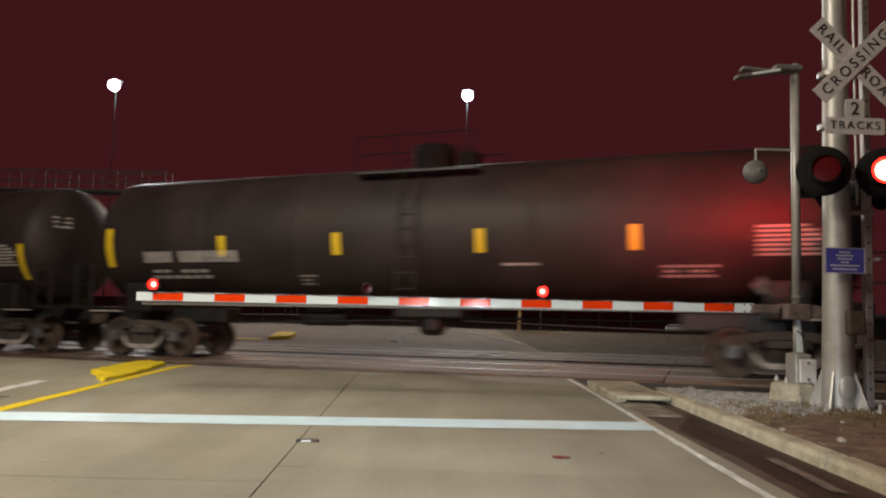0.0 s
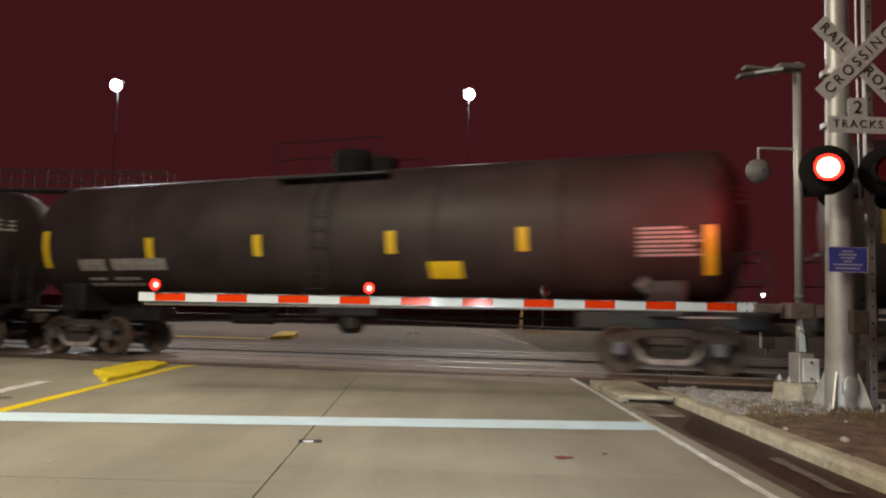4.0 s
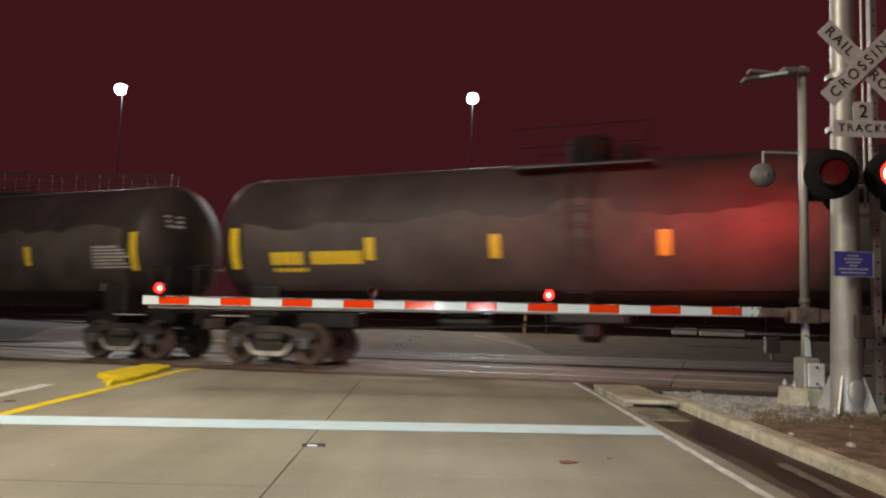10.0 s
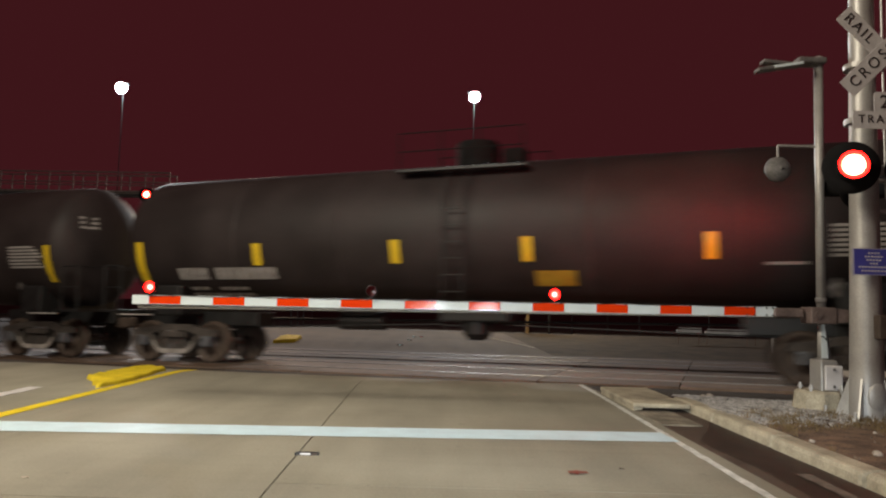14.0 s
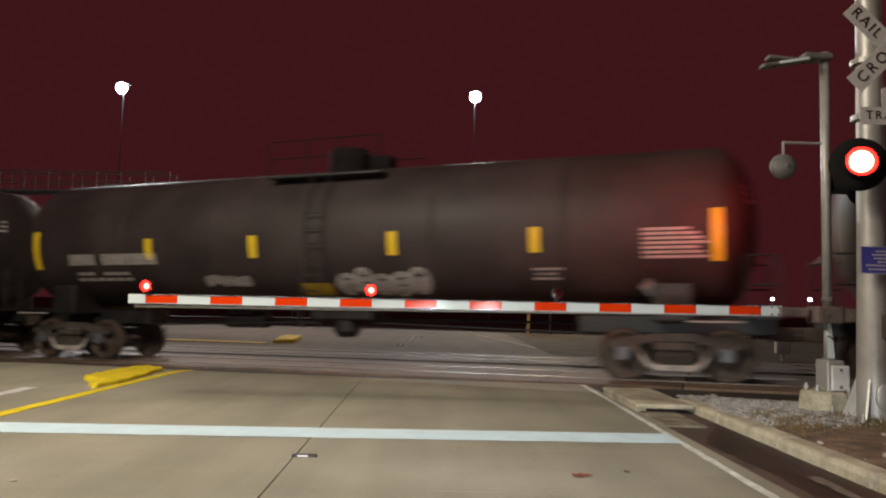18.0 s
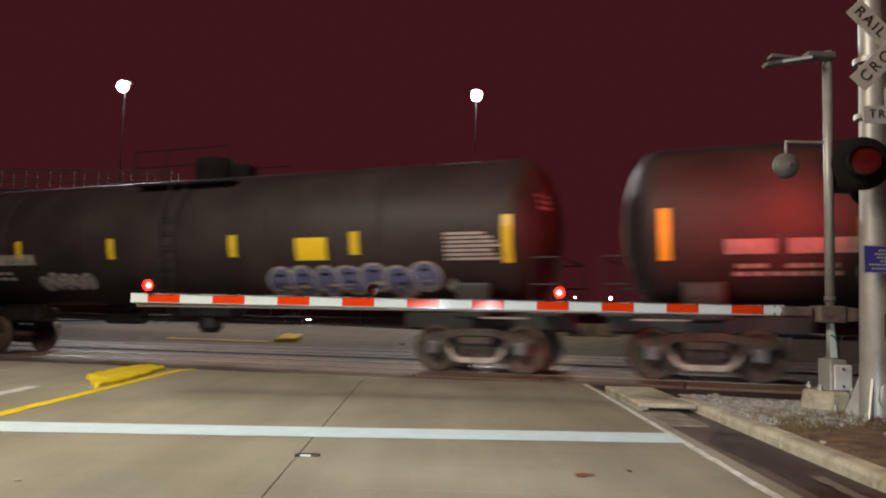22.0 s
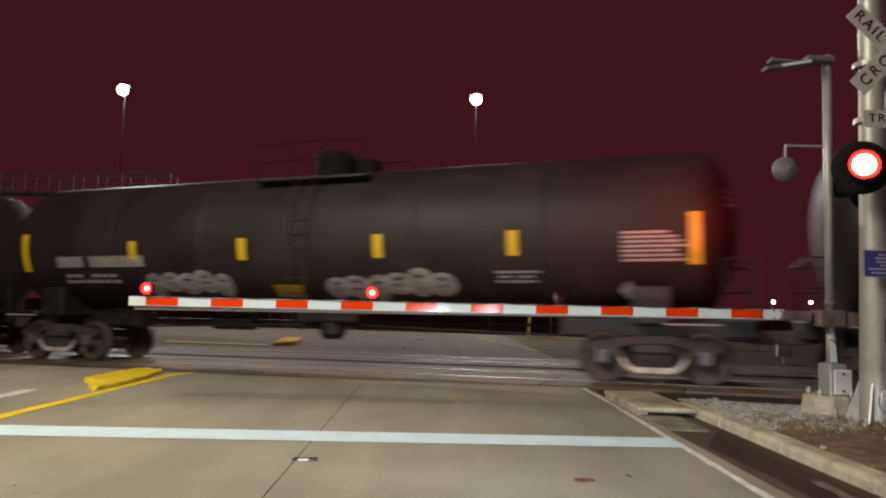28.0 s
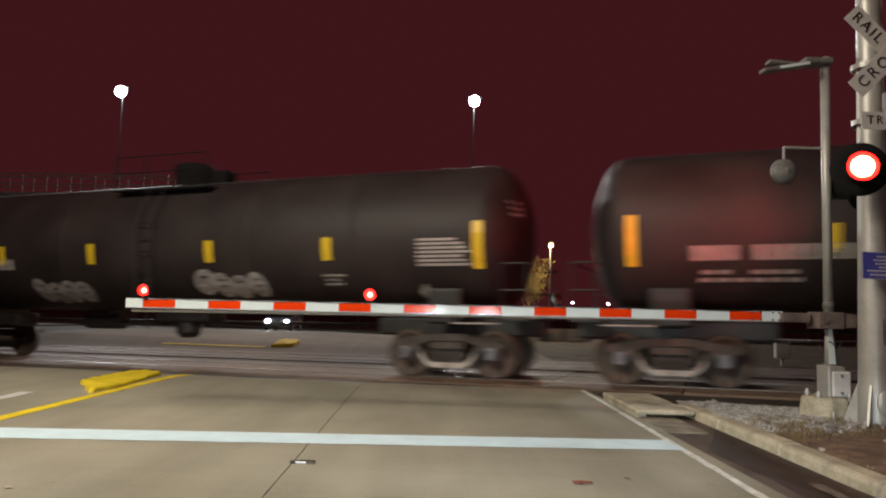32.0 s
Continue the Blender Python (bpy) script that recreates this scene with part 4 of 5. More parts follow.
# what sets each car apart: low strips, lettering, placards and graffiti along its side
CARS = {
    -1: dict(text="w"), 0: dict(bands=(-4.48, -1.62, 1.52, 4.46), text="w", lines=1, small=(4.92, 5.95), dash=(1.94, 2.67)),
    1: dict(bands=(-4.67, -1.34, 1.58, 4.8), low=3, text="l", dash=(5.7, 6.3), box=(2.0, 2.83, -1.07, -0.82)), 2: dict(bands=(-4.46, -1.56, 1.78, 4.53), high=1, text="m", plate=(2.46, 3.25, -0.74, -0.22), box=(0.72, 1.21, -1.3, -1.04), dash=(0.64, 1.8), lines=1),
    3: dict(bands=(-4.48, -1.56, 1.62, 4.38), low=2, text="m", plate=(2.4, 3.1, -0.99, -0.65)), 4: dict(bands=(-4.75, -1.5, 1.62, 4.58), low=1, text="l", box=(1.6, 2.4, -1.0, -0.77), dash=(5.3, 6.0)),
    5: dict(bands=(-4.7, -1.65, 1.6, 4.67), text="w"), 6: dict(bands=(-4.54, -1.55, 1.61, 5.06), text="y"), 7: dict(bands=(-4.32, -1.63, 1.54, 4.45), text="y"), 8: dict(bands=(-4.31, -1.47, 1.6, 4.44), text="y"),
    9: dict(bands=(-4.34, -1.51, 1.56, 4.59), text="w", lines=1, box=(-0.33, 0.47, -1.28, -1.02), small=(4.23, 5.0)), 10: dict(bands=(-4.5, -1.27, 1.42, 4.66), low=3, text="l", box=(1.55, 2.3, -1.08, -0.80), dash=(5.53, 6.16)),
    11: dict(low=2, text="l"), 12: dict(bands=(-4.42, -1.61, 1.69, 4.58), text="w", plate=(3.54, 4.32, -0.6, -0.11), small=(4.9, 5.48)),
    13: dict(bands=(-4.27, -1.51, 1.73, 4.6), text="w", gr=((-2.89, -1.73, -1.09, -0.85), (0.4, 2.42, -1.29, -0.74)), box=(-0.49, 0.22, -1.27, -1.02), small=(4.54, 5.11)),
    14: dict(bands=(-4.57, -1.69, 1.64, 4.59), text="w", plate=(3.42, 4.22, -0.59, -0.12), gr=((-4.27, -2.2, -1.21, -0.63), (1.7, 3.7, -1.25, -0.65)), small=(4.63, 5.45)),
    15: dict(bands=(-4.5, -1.62, 1.64, 4.5), text="w", plate=(3.4, 4.2, -0.6, -0.12), gr=((-4.55, -2.7, -1.18, -0.69), (1.73, 4.56, -1.25, -0.76))),
    16: dict(bands=(-4.56, -1.69, 1.66, 4.58), text="w", plate=(3.22, 3.94, -0.58, -0.12), gr=((-4.13, -2.43, -1.2, -0.77),), blue=(2.44, 6.3, -1.32, -0.62)),
    17: dict(bands=(-4.29, -1.56, 1.65, 4.63), text="w", plate=(2.98, 3.74, -0.63, -0.17), gr=((-3.43, -2.09, -1.14, -0.79), (1.76, 4.24, -1.29, -0.76)), box=(-0.58, 0.02, -1.28, -1.05)),
    18: dict(bands=(-4.6, -1.7, 1.63, 4.43), text="w", gr=((-3.87, -1.45, -1.24, -0.75),), small=(4.99, 5.78)), 19: dict(text="w", lines=1),
    20: dict(bands=(-4.36, -1.42, 1.78, 4.54), text="w", gr=((-4.16, -1.82, -1.23, -0.68), (0.49, 3.29, -1.3, -0.74)), box=(-0.82, -0.14, -1.26, -1.0), small=(4.17, 5.06)),
    21: dict(bands=(-4.53, -1.71, 1.65, 4.55), text="w", plate=(3.44, 4.25, -0.59, -0.13), gr=((-2.25, 0.09, -1.22, -0.62), (2.2, 5.01, -1.21, -0.58))),
    22: dict(bands=(-4.44, -1.49, 1.55, 4.56), text="w", plate=(3.02, 3.88, -0.62, -0.15), gr=((-3.88, -1.66, -1.28, -0.69), (3.79, 6.3, -1.27, -0.68)), box=(-0.46, 0.18, -1.29, -1.07)),
    23: dict(bands=(-4.44, -1.64, 1.65, 4.54), text="w", gr=((-3.68, -1.97, -1.36, -0.83), (1.19, 2.98, -1.22, -0.67)), small=(4.39, 4.91)), 24: dict(text="w"),
}
TRAIN = []
for k, spec in CARS.items():
    car = BASE_CAR if k == -1 else copy_thing(BASE_CAR, car_pose(k, 0))
    TRAIN.append((k, car, list(car.children_recursive)))
for k, car, kids in TRAIN:
    spec = CARS[k]
    words = ["black tank car, yellow reflective strips"]
    low = spec.get("low", 0)
    for bit, x in ((1, -7.62), (2, 7.76)):
        strip(car, x, *((-0.96, -0.08) if low & bit else (-0.47, 0.46) if "high" in spec else (-0.68, 0.22)))
    for x in spec.get("bands", (-4.48, -1.58, 1.62, 4.56)):
        strip(car, x, *{"l": (-0.63, -0.17), "y": (-0.53, -0.065)}.get(spec["text"], (-0.485, -0.02)))
    z = {"w": (-0.59, -0.34), "m": (-0.75, -0.48), "l": (-0.92, -0.67), "y": (-0.60, -0.33)}[spec["text"]]
    if spec["text"] == "y":
        lettering(car, -6.68, -4.48, *z, 11, (4,), YT)
        lettering(car, -6.64, -5.8, -0.75, -0.67, 5, (), YT)
        words.append("yellow lettering")
    else:
        lettering(car, -6.62, -4.05, *z, 13, (4,))
        small_print(car, -6.5, -4.75, z[0] - 0.36, z[0] - 0.1, 2)
    if k in (6, 7, 8, 12, 21):
        dust(car, k)
    notice(car)
    diamond(car, 6.6, -1.12)
    if "small" in spec:
        small_print(car, spec["small"][0], spec["small"][1], -0.98, -0.72, 3)
    if "lines" in spec:
        small_print(car, -2.62, -2.2, -1.1, -0.85, 3)
    if "dash" in spec:
        part("print_line", patch(nbm(), spec["dash"][0], spec["dash"][1], -0.74, -0.69, 0.014, 1), M_MARK, car)
    if "plate" in spec:
        plate(car, *spec["plate"])
        words.append("yellow placard")
    if "box" in spec:
        plate(car, *spec["box"], M_DIRTY)
    for i, g in enumerate(spec.get("gr", ())):
        graffiti(car, *g, 10 * k + i)
    if "blue" in spec:
        graffiti(car, *spec["blue"], 10 * k + 5, M_GRAFB)
    if "gr" in spec:
        words.append("sprayed graffiti")
    # print on the rounded end
    for i, zz in enumerate((0.62, 0.50, 0.38)):
        bm = nbm()
        pts = []
        for yy in (-1.0, -0.55):
            for dz in (0, 0.06):
                r = math.hypot(yy, zz + dz)
                pts.append(bm.verts.new((TANK_H + 0.72 * math.sqrt(max(0, 1 - (r / TANK_R) ** 2)) + 0.01, yy, TANK_Z + zz + dz)))
        bm.faces.new((pts[0], pts[2], pts[3], pts[1]))
        part("print_line", bm, M_MARK, car)
    car["label"] = ", ".join(words)

# ---- the crossing gate ----
S = 0.4064
GATE_Y = 0.0
gate = thing("crossing_gate", "lowered crossing gate with red and white striped arm", "crossing gate", pose(8.16, GATE_Y, 0.1))
bm = nbm()
lathe(bm, [(0.0, 0.24), (0.25, 0.24), (0.29, 0.21), (0.33, -0.12)], 9, Matrix.Translation((-0.05, 0, 0)) @ Matrix.Rotation(0.3, 4, "Z"))
part("foundation", bm, M_KERB, gate, "chipped concrete foundation")
bm = nbm()
box(bm, -0.095, 0.12, -0.16, 0.14, 0.23, 0.62, 0.02)
part("base_casting", bm, M_GALV, gate)
bm = nbm()
box(bm, -0.06, 0.165, -0.20, -0.165, 0.25, 0.56, 0.018)
part("cover_plate", bm, M_SIGNW, gate, "pale cover plate with two bolts")
for z in (0.30, 0.51):
    bm = nbm()
    cyl(bm, (0.05, -0.215, z), (0.05, -0.19, z), 0.018, seg=8)
    part("bolt", bm, M_DULL, gate)
for x, y in ((-0.22, -0.16), (-0.22, 0.12), (0.13, -0.22)):
    bm = nbm()
    cyl(bm, (x, y, 0.2), (x, y, 0.32), 0.02, seg=8)
    cyl(bm, (x, y, 0.26), (x, y, 0.285), 0.036, seg=6)
    part("bolt", bm, M_GALV, gate)
bm = nbm()
cyl(bm, (0, 0, 1.20), (0, 0, 4.55), 0.058, seg=20)
cyl(bm, (0, 0, 0.60), (0, 0, 1.20), 0.052, 0.046, seg=20)
part("pole", bm, M_GALV, gate, "", True)
bm = nbm()
cyl(bm, (0, 0, 1.33), (0, 0, 1.40), 0.070, seg=20)
cyl(bm, (0, 0, 0.58), (0, 0, 0.64), 0.080, seg=20)
part("collar", bm, M_DULL, gate, "", True)
bm = nbm()
v = [bm.verts.new(p) for p in ((-0.03, -0.062, 0.60), (0.055, -0.062, 0.60), (0.035, -0.062, 0.86), (0.0, -0.062, 1.10), (-0.03, -0.062, 1.10))]
w = [bm.verts.new((q.co.x, -0.05, q.co.z)) for q in v]
bm.faces.new(v), bm.faces.new(w[::-1])
for i in range(5):
    bm.faces.new((v[i], w[i], w[(i + 1) % 5], v[(i + 1) % 5]))
bmesh.ops.recalc_face_normals(bm, faces=bm.faces)
part("stiffener", bm, M_ARMW, gate, "pale tapered plate on the lower pole")
bm = nbm()
cyl(bm, (0.03, 0.02, 1.10), (0.11, 0.02, 0.62), 0.028, seg=10)
part("drive_rod", bm, M_DULL, gate)
bm = nbm()
pts = [(0.02 + 0.10 * q, -0.07, 0.88 - 0.05 * math.sin(q * 3.14) + 0.03 * q) for q in span(-0.6, 1.0, 10)]
tube(bm, pts, 0.008)
part("cable", bm, M_DARK, gate)
bm = nbm()
M_CASTING = mat("dull_brown_casting", (0.19, 0.14, 0.125), 0.6, 0.1, 0.25, 5, 0.2, 50)
box(bm, -0.20, 0.13, -0.15, 0.16, 1.07, 1.28, 0.02)
housing = part("gate_mechanism", bm, M_CASTING, gate, "dull brown drive housing")
bm = nbm()
v = [bm.verts.new((x, y, z)) for y in (-0.13, 0.14) for x, z in ((0.125, 1.085), (0.27, 1.10), (0.36, 1.17), (0.38, 1.25), (0.125, 1.27))]
bm.faces.new(v[:5]), bm.faces.new(v[:4:-1])
for i in range(5):
    bm.faces.new((v[i], v[5 + i], v[5 + (i + 1) % 5], v[(i + 1) % 5]))
bmesh.ops.recalc_face_normals(bm, faces=bm.faces)
part("motor_cover", bm, M_CASTING, housing, "tapered brown motor cover")
bm = nbm()
cyl(bm, (-0.12, -0.17, 1.18), (-0.12, -0.14, 1.18), 0.04, seg=16)
part("pivot_cap", bm, M_CASTING, housing)
bm = nbm()
box(bm, 0.30, 0.95, -0.20, -0.15, 1.06, 1.32, 0.03)
part("counterweight", bm, M_DARK, gate)
bm = nbm()
box(bm, -0.62, -0.24, -0.05, 0.05, 1.14, 1.26, 0.02)
part("arm_clamp", bm, M_CASTING, gate)
arm = part("arm", cyl(nbm(), (-8.72, 0.03, 1.05), (-0.55, 0.03, 1.155), 0.02, seg=8), M_GALV, gate)
for i in range(21):
    x0, x1 = max(-0.62, (i - 2) * S), min(7.575, (i - 1) * S)
    bm = nbm()
    zc = 1.145 + 0.0085 * (x0 + x1) / 2
    dz = 0.0085 * (x1 - x0) / 2
    h = 0.058 + 0.0006 * (x0 + x1) / 2
    for mi, (hh, yf, e) in enumerate(((h, 0.026, 0.0), (h * 0.86, 0.0285, 0.003))[:1 + i % 2]):
        vs = []
        for x, d in ((x0 + e, -dz), (x1 - 0.0015 - e, dz)):
            for y in (-yf, yf):
                for z in (-hh, hh):
                    vs.append(bm.verts.new((x - 8.16, y, zc + d + z)))
        for f in ((0, 1, 3, 2), (4, 6, 7, 5), (0, 4, 5, 1), (2, 3, 7, 6), (1, 5, 7, 3), (0, 2, 6, 4)):
            bm.faces.new([vs[j] for j in f]).material_index = mi
    part("stripe", bm, [M_ARMW, M_ARMR], arm)

LENSES = []


def lens_mesh(name, r, strength_mat, core_mat, core):
    """A disc whose one face is the lit lens and whose other face is dark."""
    bm = nbm()
    n = 28
    for y, mi, k in ((-0.012, 0, 1), (0.012, 1, -1)):
        c = bm.verts.new((0, y * 2.2, 0))
        ring = [bm.verts.new((r * math.cos(6.283185 * i / n), y, r * math.sin(6.283185 * i / n))) for i in range(n)]
        mid = [bm.verts.new((v.co.x * core, y * 1.5, v.co.z * core)) for v in ring]
        for i in range(n):
            j = (i + 1) % n
            bm.faces.new((c, mid[i], mid[j]) if k > 0 else (c, mid[j], mid[i])).material_index = 2 if mi == 0 else 1
            bm.faces.new((mid[i], ring[i], ring[j], mid[j]) if k > 0 else (mid[i], mid[j], ring[j], ring[i])).material_index = mi
        if mi == 0:
            first = ring
    for i in range(n):
        bm.faces.new((first[i], ring[i], ring[(i + 1) % n], first[(i + 1) % n])).material_index = 1
    bm.normal_update()
    me = bpy.data.meshes.new(name)
    bm.to_mesh(me)
    bm.free()
    me.materials.append(strength_mat)
    me.materials.append(M_LENSD)
    me.materials.append(core_mat)
    return me


M_REDS = glow("lit_red_arm_lens", (1.0, 0.0016, 0.001), 45)
M_REDSC = glow("lit_red_arm_lens_core", (1.0, 0.020, 0.015), 60)
LENS_BACK, LENS_BACK2 = lens_mesh("lens", 0.1605, M_REDB, M_REDB, 0.84), lens_mesh("lens", 0.1605, M_REDB2, M_REDB2, 0.84)
LENS_BIG, LENS_SMALL = lens_mesh("lens", 0.1605, M_RED, M_REDC, 0.74), lens_mesh("lens", 0.072, M_REDS, M_REDSC, 0.48)


def lens(parent, mesh, place, phase):
    """phase 0 or 1: which half of the beat it lights in; None: always lit."""
    o = new("lens", mesh)
    o.parent = parent
    tagged(o, "round red signal lens")
    LENSES.append((o, Vector(place), phase, 0.07 if mesh is LENS_SMALL else 0.0))
    o.matrix_basis = Matrix.Translation(place)
    return o


for x, ph in ((-0.40, None), (2.42, 0), (4.75, 1)):
    z = 1.145 + 0.0085 * x + 0.064 + 0.0012 * x
    bm = nbm()
    box(bm, x - 8.16 - 0.03, x - 8.16 + 0.03, -0.03, 0.03, z, z + 0.03, 0.006)
    lathe(bm, [(0.066, -0.075), (0.072, -0.075), (0.072, 0.05), (0.05, 0.075), (0.0, 0.075)], 24, Matrix.Translation((x - 8.16, 0, z + 0.095)) @ Matrix.Rotation(-math.pi / 2, 4, "X"))
    lamp_part = part("arm_lamp", bm, M_DARK, gate, "black gate arm lamp", True)
    lens(lamp_part, LENS_SMALL, (x - 8.16, -0.01, z + 0.095), ph)

bm = nbm()
pts = [(x - 8.16, -0.03, 1.145 + 0.0085 * x + 0.060 + 0.0012 * x - 0.012 * abs(math.sin(x * 3.9))) for x in span(-0.4, 7.4, 60)]
tube(bm, pts, 0.005, 5)
part("arm_cable", bm, M_DARK, gate)
for x in span(-0.1, 7.3, 9):
    bm = nbm()
    z = 1.145 + 0.0085 * x + 0.064 + 0.0012 * x
    box(bm, x - 8.16 - 0.012, x - 8.16 + 0.012, -0.033, 0.033, z - 0.025, z + 0.006, 0.003)
    part("cable_clip", bm, M_DARK, gate)
for x in (7.2, 7.3, 7.45, 7.53):
    for dz in (-0.045, 0.045):
        bm = nbm()
        z = 1.145 + 0.0085 * x + dz
        cyl(bm, (x - 8.16, -0.034, z), (x - 8.16, -0.024, z), 0.012, seg=8)
        part("bolt", bm, M_DARK, gate)

# bell and lamp fixture on the same pole
bm = nbm()
cyl(bm, (0, 0, 3.36), (-0.54, 0, 3.36), 0.018, seg=8)
cyl(bm, (-0.54, 0, 3.36), (-0.54, 0, 3.2), 0.018, seg=8)
part("bell_bracket", bm, M_GALV, gate)
bm = nbm()
lathe(bm, [(0.0, -0.10), (0.07, -0.098), (0.125, -0.07), (0.158, -0.02), (0.165, 0.02), (0.15, 0.02), (0.10, -0.03), (0.0, -0.05)], 32, Matrix.Translation((-0.54, 0.0, 3.05)) @ Matrix.Rotation(-math.pi / 2, 4, "X") @ Matrix.Rotation(0.1, 4, "Y"))
cyl(bm, (-0.54, -0.12, 3.05), (-0.54, 0.1, 3.05), 0.025, seg=10)
part("bell", bm, M_DULL, gate, "dull grey warning bell", True)
for (x0, z0), (x1, z1), y in (((-0.86, 4.31), (-0.26, 4.42), -0.10), ((-0.70, 4.50), (-0.22, 4.46), 0.10)):
    bm = nbm()
    m = Matrix.Translation(((x0 + x1) / 2, y, (z0 + z1) / 2)) @ Matrix.Rotation(-math.atan2(z1 - z0, x1 - x0), 4, "Y")
    L = math.hypot(x1 - x0, z1 - z0)
    box(bm, -L / 2, L / 2, -0.08, 0.08, -0.025, 0.025, 0.015, m)
    head = part("lamp_head", bm, M_DULL, gate, "flat grey lamp head")
    if y < 0:
        bm = nbm()
        box(bm, -0.1, L / 2 - 0.02, -0.082, -0.06, -0.018, 0.018, 0.004, m)
        part("lamp_cover", bm, M_ARMW, head, "white lamp cover")
bm = nbm()
box(bm, -0.30, 0.06, -0.12, 0.12, 4.44, 4.52, 0.02)
part("lamp_bracket", bm, M_DULL, gate)

# ---- the signal mast ----
mast = thing("crossing_signal", "thick grey steel signal mast with crossbuck and red flashing lights", "crossing signal", pose(8.30, -0.75, 0.1))
bm = nbm()
lathe(bm, [(0.0, -0.1), (0.195, -0.1), (0.19, 0.0), (0.165, 1.7), (0.135, 5.2), (0.12, 7.0), (0.0, 7.0)], 40)
part("mast_tube", bm, M_GALV, mast, "", True)
for a in range(4):
    bm = nbm()
    m = Matrix.Rotation(radians(45 + 90 * a), 4, "Z")
    vs = [bm.verts.new(m @ Vector(p)) for y in (-0.012, 0.012) for p in ((0.16, y, 0.0), (0.36, y, 0.0), (0.34, y, 0.04), (0.19, y, 0.46), (0.16, y, 0.46))]
    bm.faces.new(vs[4::-1]), bm.faces.new(vs[5:])
    for i in range(5):
        bm.faces.new((vs[i], vs[(i + 1) % 5], vs[5 + (i + 1) % 5], vs[5 + i]))
    part("gusset", bm, M_GALV, mast)
bm = nbm()
box(bm, -0.38, 0.38, -0.38, 0.38, -0.05, 0.0, 0.01)
part("base_plate", bm, M_GALV, mast)
for x in (-0.32, 0.32):
    for y in (-0.32, 0.32):
        bm = nbm()
        cyl(bm, (x, y, -0.02), (x, y, 0.10), 0.022, seg=8)
        cyl(bm, (x, y, 0.0), (x, y, 0.035), 0.04, seg=6)
        part("anchor_bolt", bm, M_GALV, mast)
bm = nbm()
lathe(bm, [(0.0, 0.02), (0.10, 0.02), (0.115, 0.0), (0.115, -0.03)], 28, Matrix.Translation((0.02, -0.175, 0.26)) @ Matrix.Rotation(math.pi / 2, 4, "X") @ Matrix.Diagonal((0.95, 1.45, 1, 1)))
part("hand_hole_cover", bm, M_GALV, mast, "oval hand hole cover", True)
bm = nbm()
box(bm, -0.01, 0.19, -0.28, -0.13, 0.92, 1.20, 0.02)
part("junction_box", bm, M_RUST, mast, "dark brown junction box")
bm = nbm()
box(bm, 0.345, 0.435, -0.02, 0.07, -0.1, 7.0, 0.008)
post = part("perforated_post", bm, M_GALV, mast, "square perforated steel post")
# black discs laid on the face, painting the dark inside of punched holes
for i in range(30):
    bm = nbm()
    cyl(bm, (0.39, -0.0225, 0.25 + i * 0.2), (0.39, -0.018, 0.25 + i * 0.2), 0.016, seg=10)
    part("hole", bm, M_DARK, post)
for z in (0.78, 2.4, 4.2):
    bm = nbm()
    box(bm, 0.12, 0.46, -0.03, 0.03, z, z + 0.05, 0.008)
    part("conduit_clamp", bm, M_GALV, mast)
bm = nbm()
box(bm, 0.17, 0.30, -0.12, -0.05, 0.80, 0.92, 0.01)
part("small_box", bm, M_GALV, mast)
bm = nbm()
cyl(bm, (0.17, -0.16, 2.5), (0.16, -0.12, 7.0), 0.014, seg=8)
part("cable", bm, M_GALV, mast)


def flat_text(bm_name, text, size, m, parent, material, depth=0.002, squeeze=1.0, spread=1.3):
    cu = bpy.data.curves.new(bm_name, "FONT")
    cu.body, cu.size, cu.align_x, cu.align_y, cu.extrude, cu.space_character = text, size, "CENTER", "CENTER", depth, spread
    tmp = bpy.data.objects.new(bm_name, cu)
    scene.collection.objects.link(tmp)
    dg = bpy.context.evaluated_depsgraph_get()
    me = bpy.data.meshes.new_from_object(tmp.evaluated_get(dg))
    bpy.data.objects.remove(tmp)
    me.transform(Matrix.Diagonal((squeeze, 1, 1, 1)))
    me.materials.clear()
    me.materials.append(material)
    o = new(bm_name, me)
    o.parent = parent
    o.matrix_basis = m
    return o


UPRIGHT = Matrix.Rotation(math.pi / 2, 4, "X")
XB = (-0.03, -0.50, 4.17)
for z in (3.50, 4.17):
    bm = nbm()
    box(bm, -0.05, 0.05, -0.485, -0.1, z - 0.03, z + 0.03, 0.008)
    lathe(bm, [(0.19, -0.03), (0.205, -0.03), (0.205, 0.03), (0.19, 0.03)], 24, Matrix.Translation((0, 0, z)))
    part("sign_bracket", bm, M_GALV, mast)
for tilt, words in ((45, None), (-45, "x")):
    bm = nbm()
    y = XB[1] - 0.012 if words else XB[1]
    half = 0.62 if words else 0.655
    m = Matrix.Translation((XB[0], y, XB[2])) @ Matrix.Rotation(radians(tilt), 4, "Y")
    box(bm, -half, half, -0.004, 0.004, -0.115, 0.115, 0.003, m)
    blade = part("crossbuck_blade", bm, M_SIGNW, mast, "white crossbuck blade with black letters")
    if words is None:
        for w, x in (("RAIL", -0.40), ("ROAD", 0.40)):
            flat_text("letters", w, 0.175, m @ Matrix.Translation((x, -0.007, 0)) @ UPRIGHT, blade, M_INK, 0.002, 0.95)
    else:
        flat_text("letters", "CROSSING", 0.178, m @ Matrix.Translation((0, -0.007, 0)) @ UPRIGHT, blade, M_INK, 0.002, 0.97, 1.42)
bm = nbm()
rounded_plate(bm, -0.40, 0.32, 3.295, 3.495, 0.035, XB[1] - 0.004, XB[1] + 0.004)
rounded_plate(bm, -0.155, 0.075, 3.485, 3.72, 0.035, XB[1] - 0.002, XB[1] + 0.006)
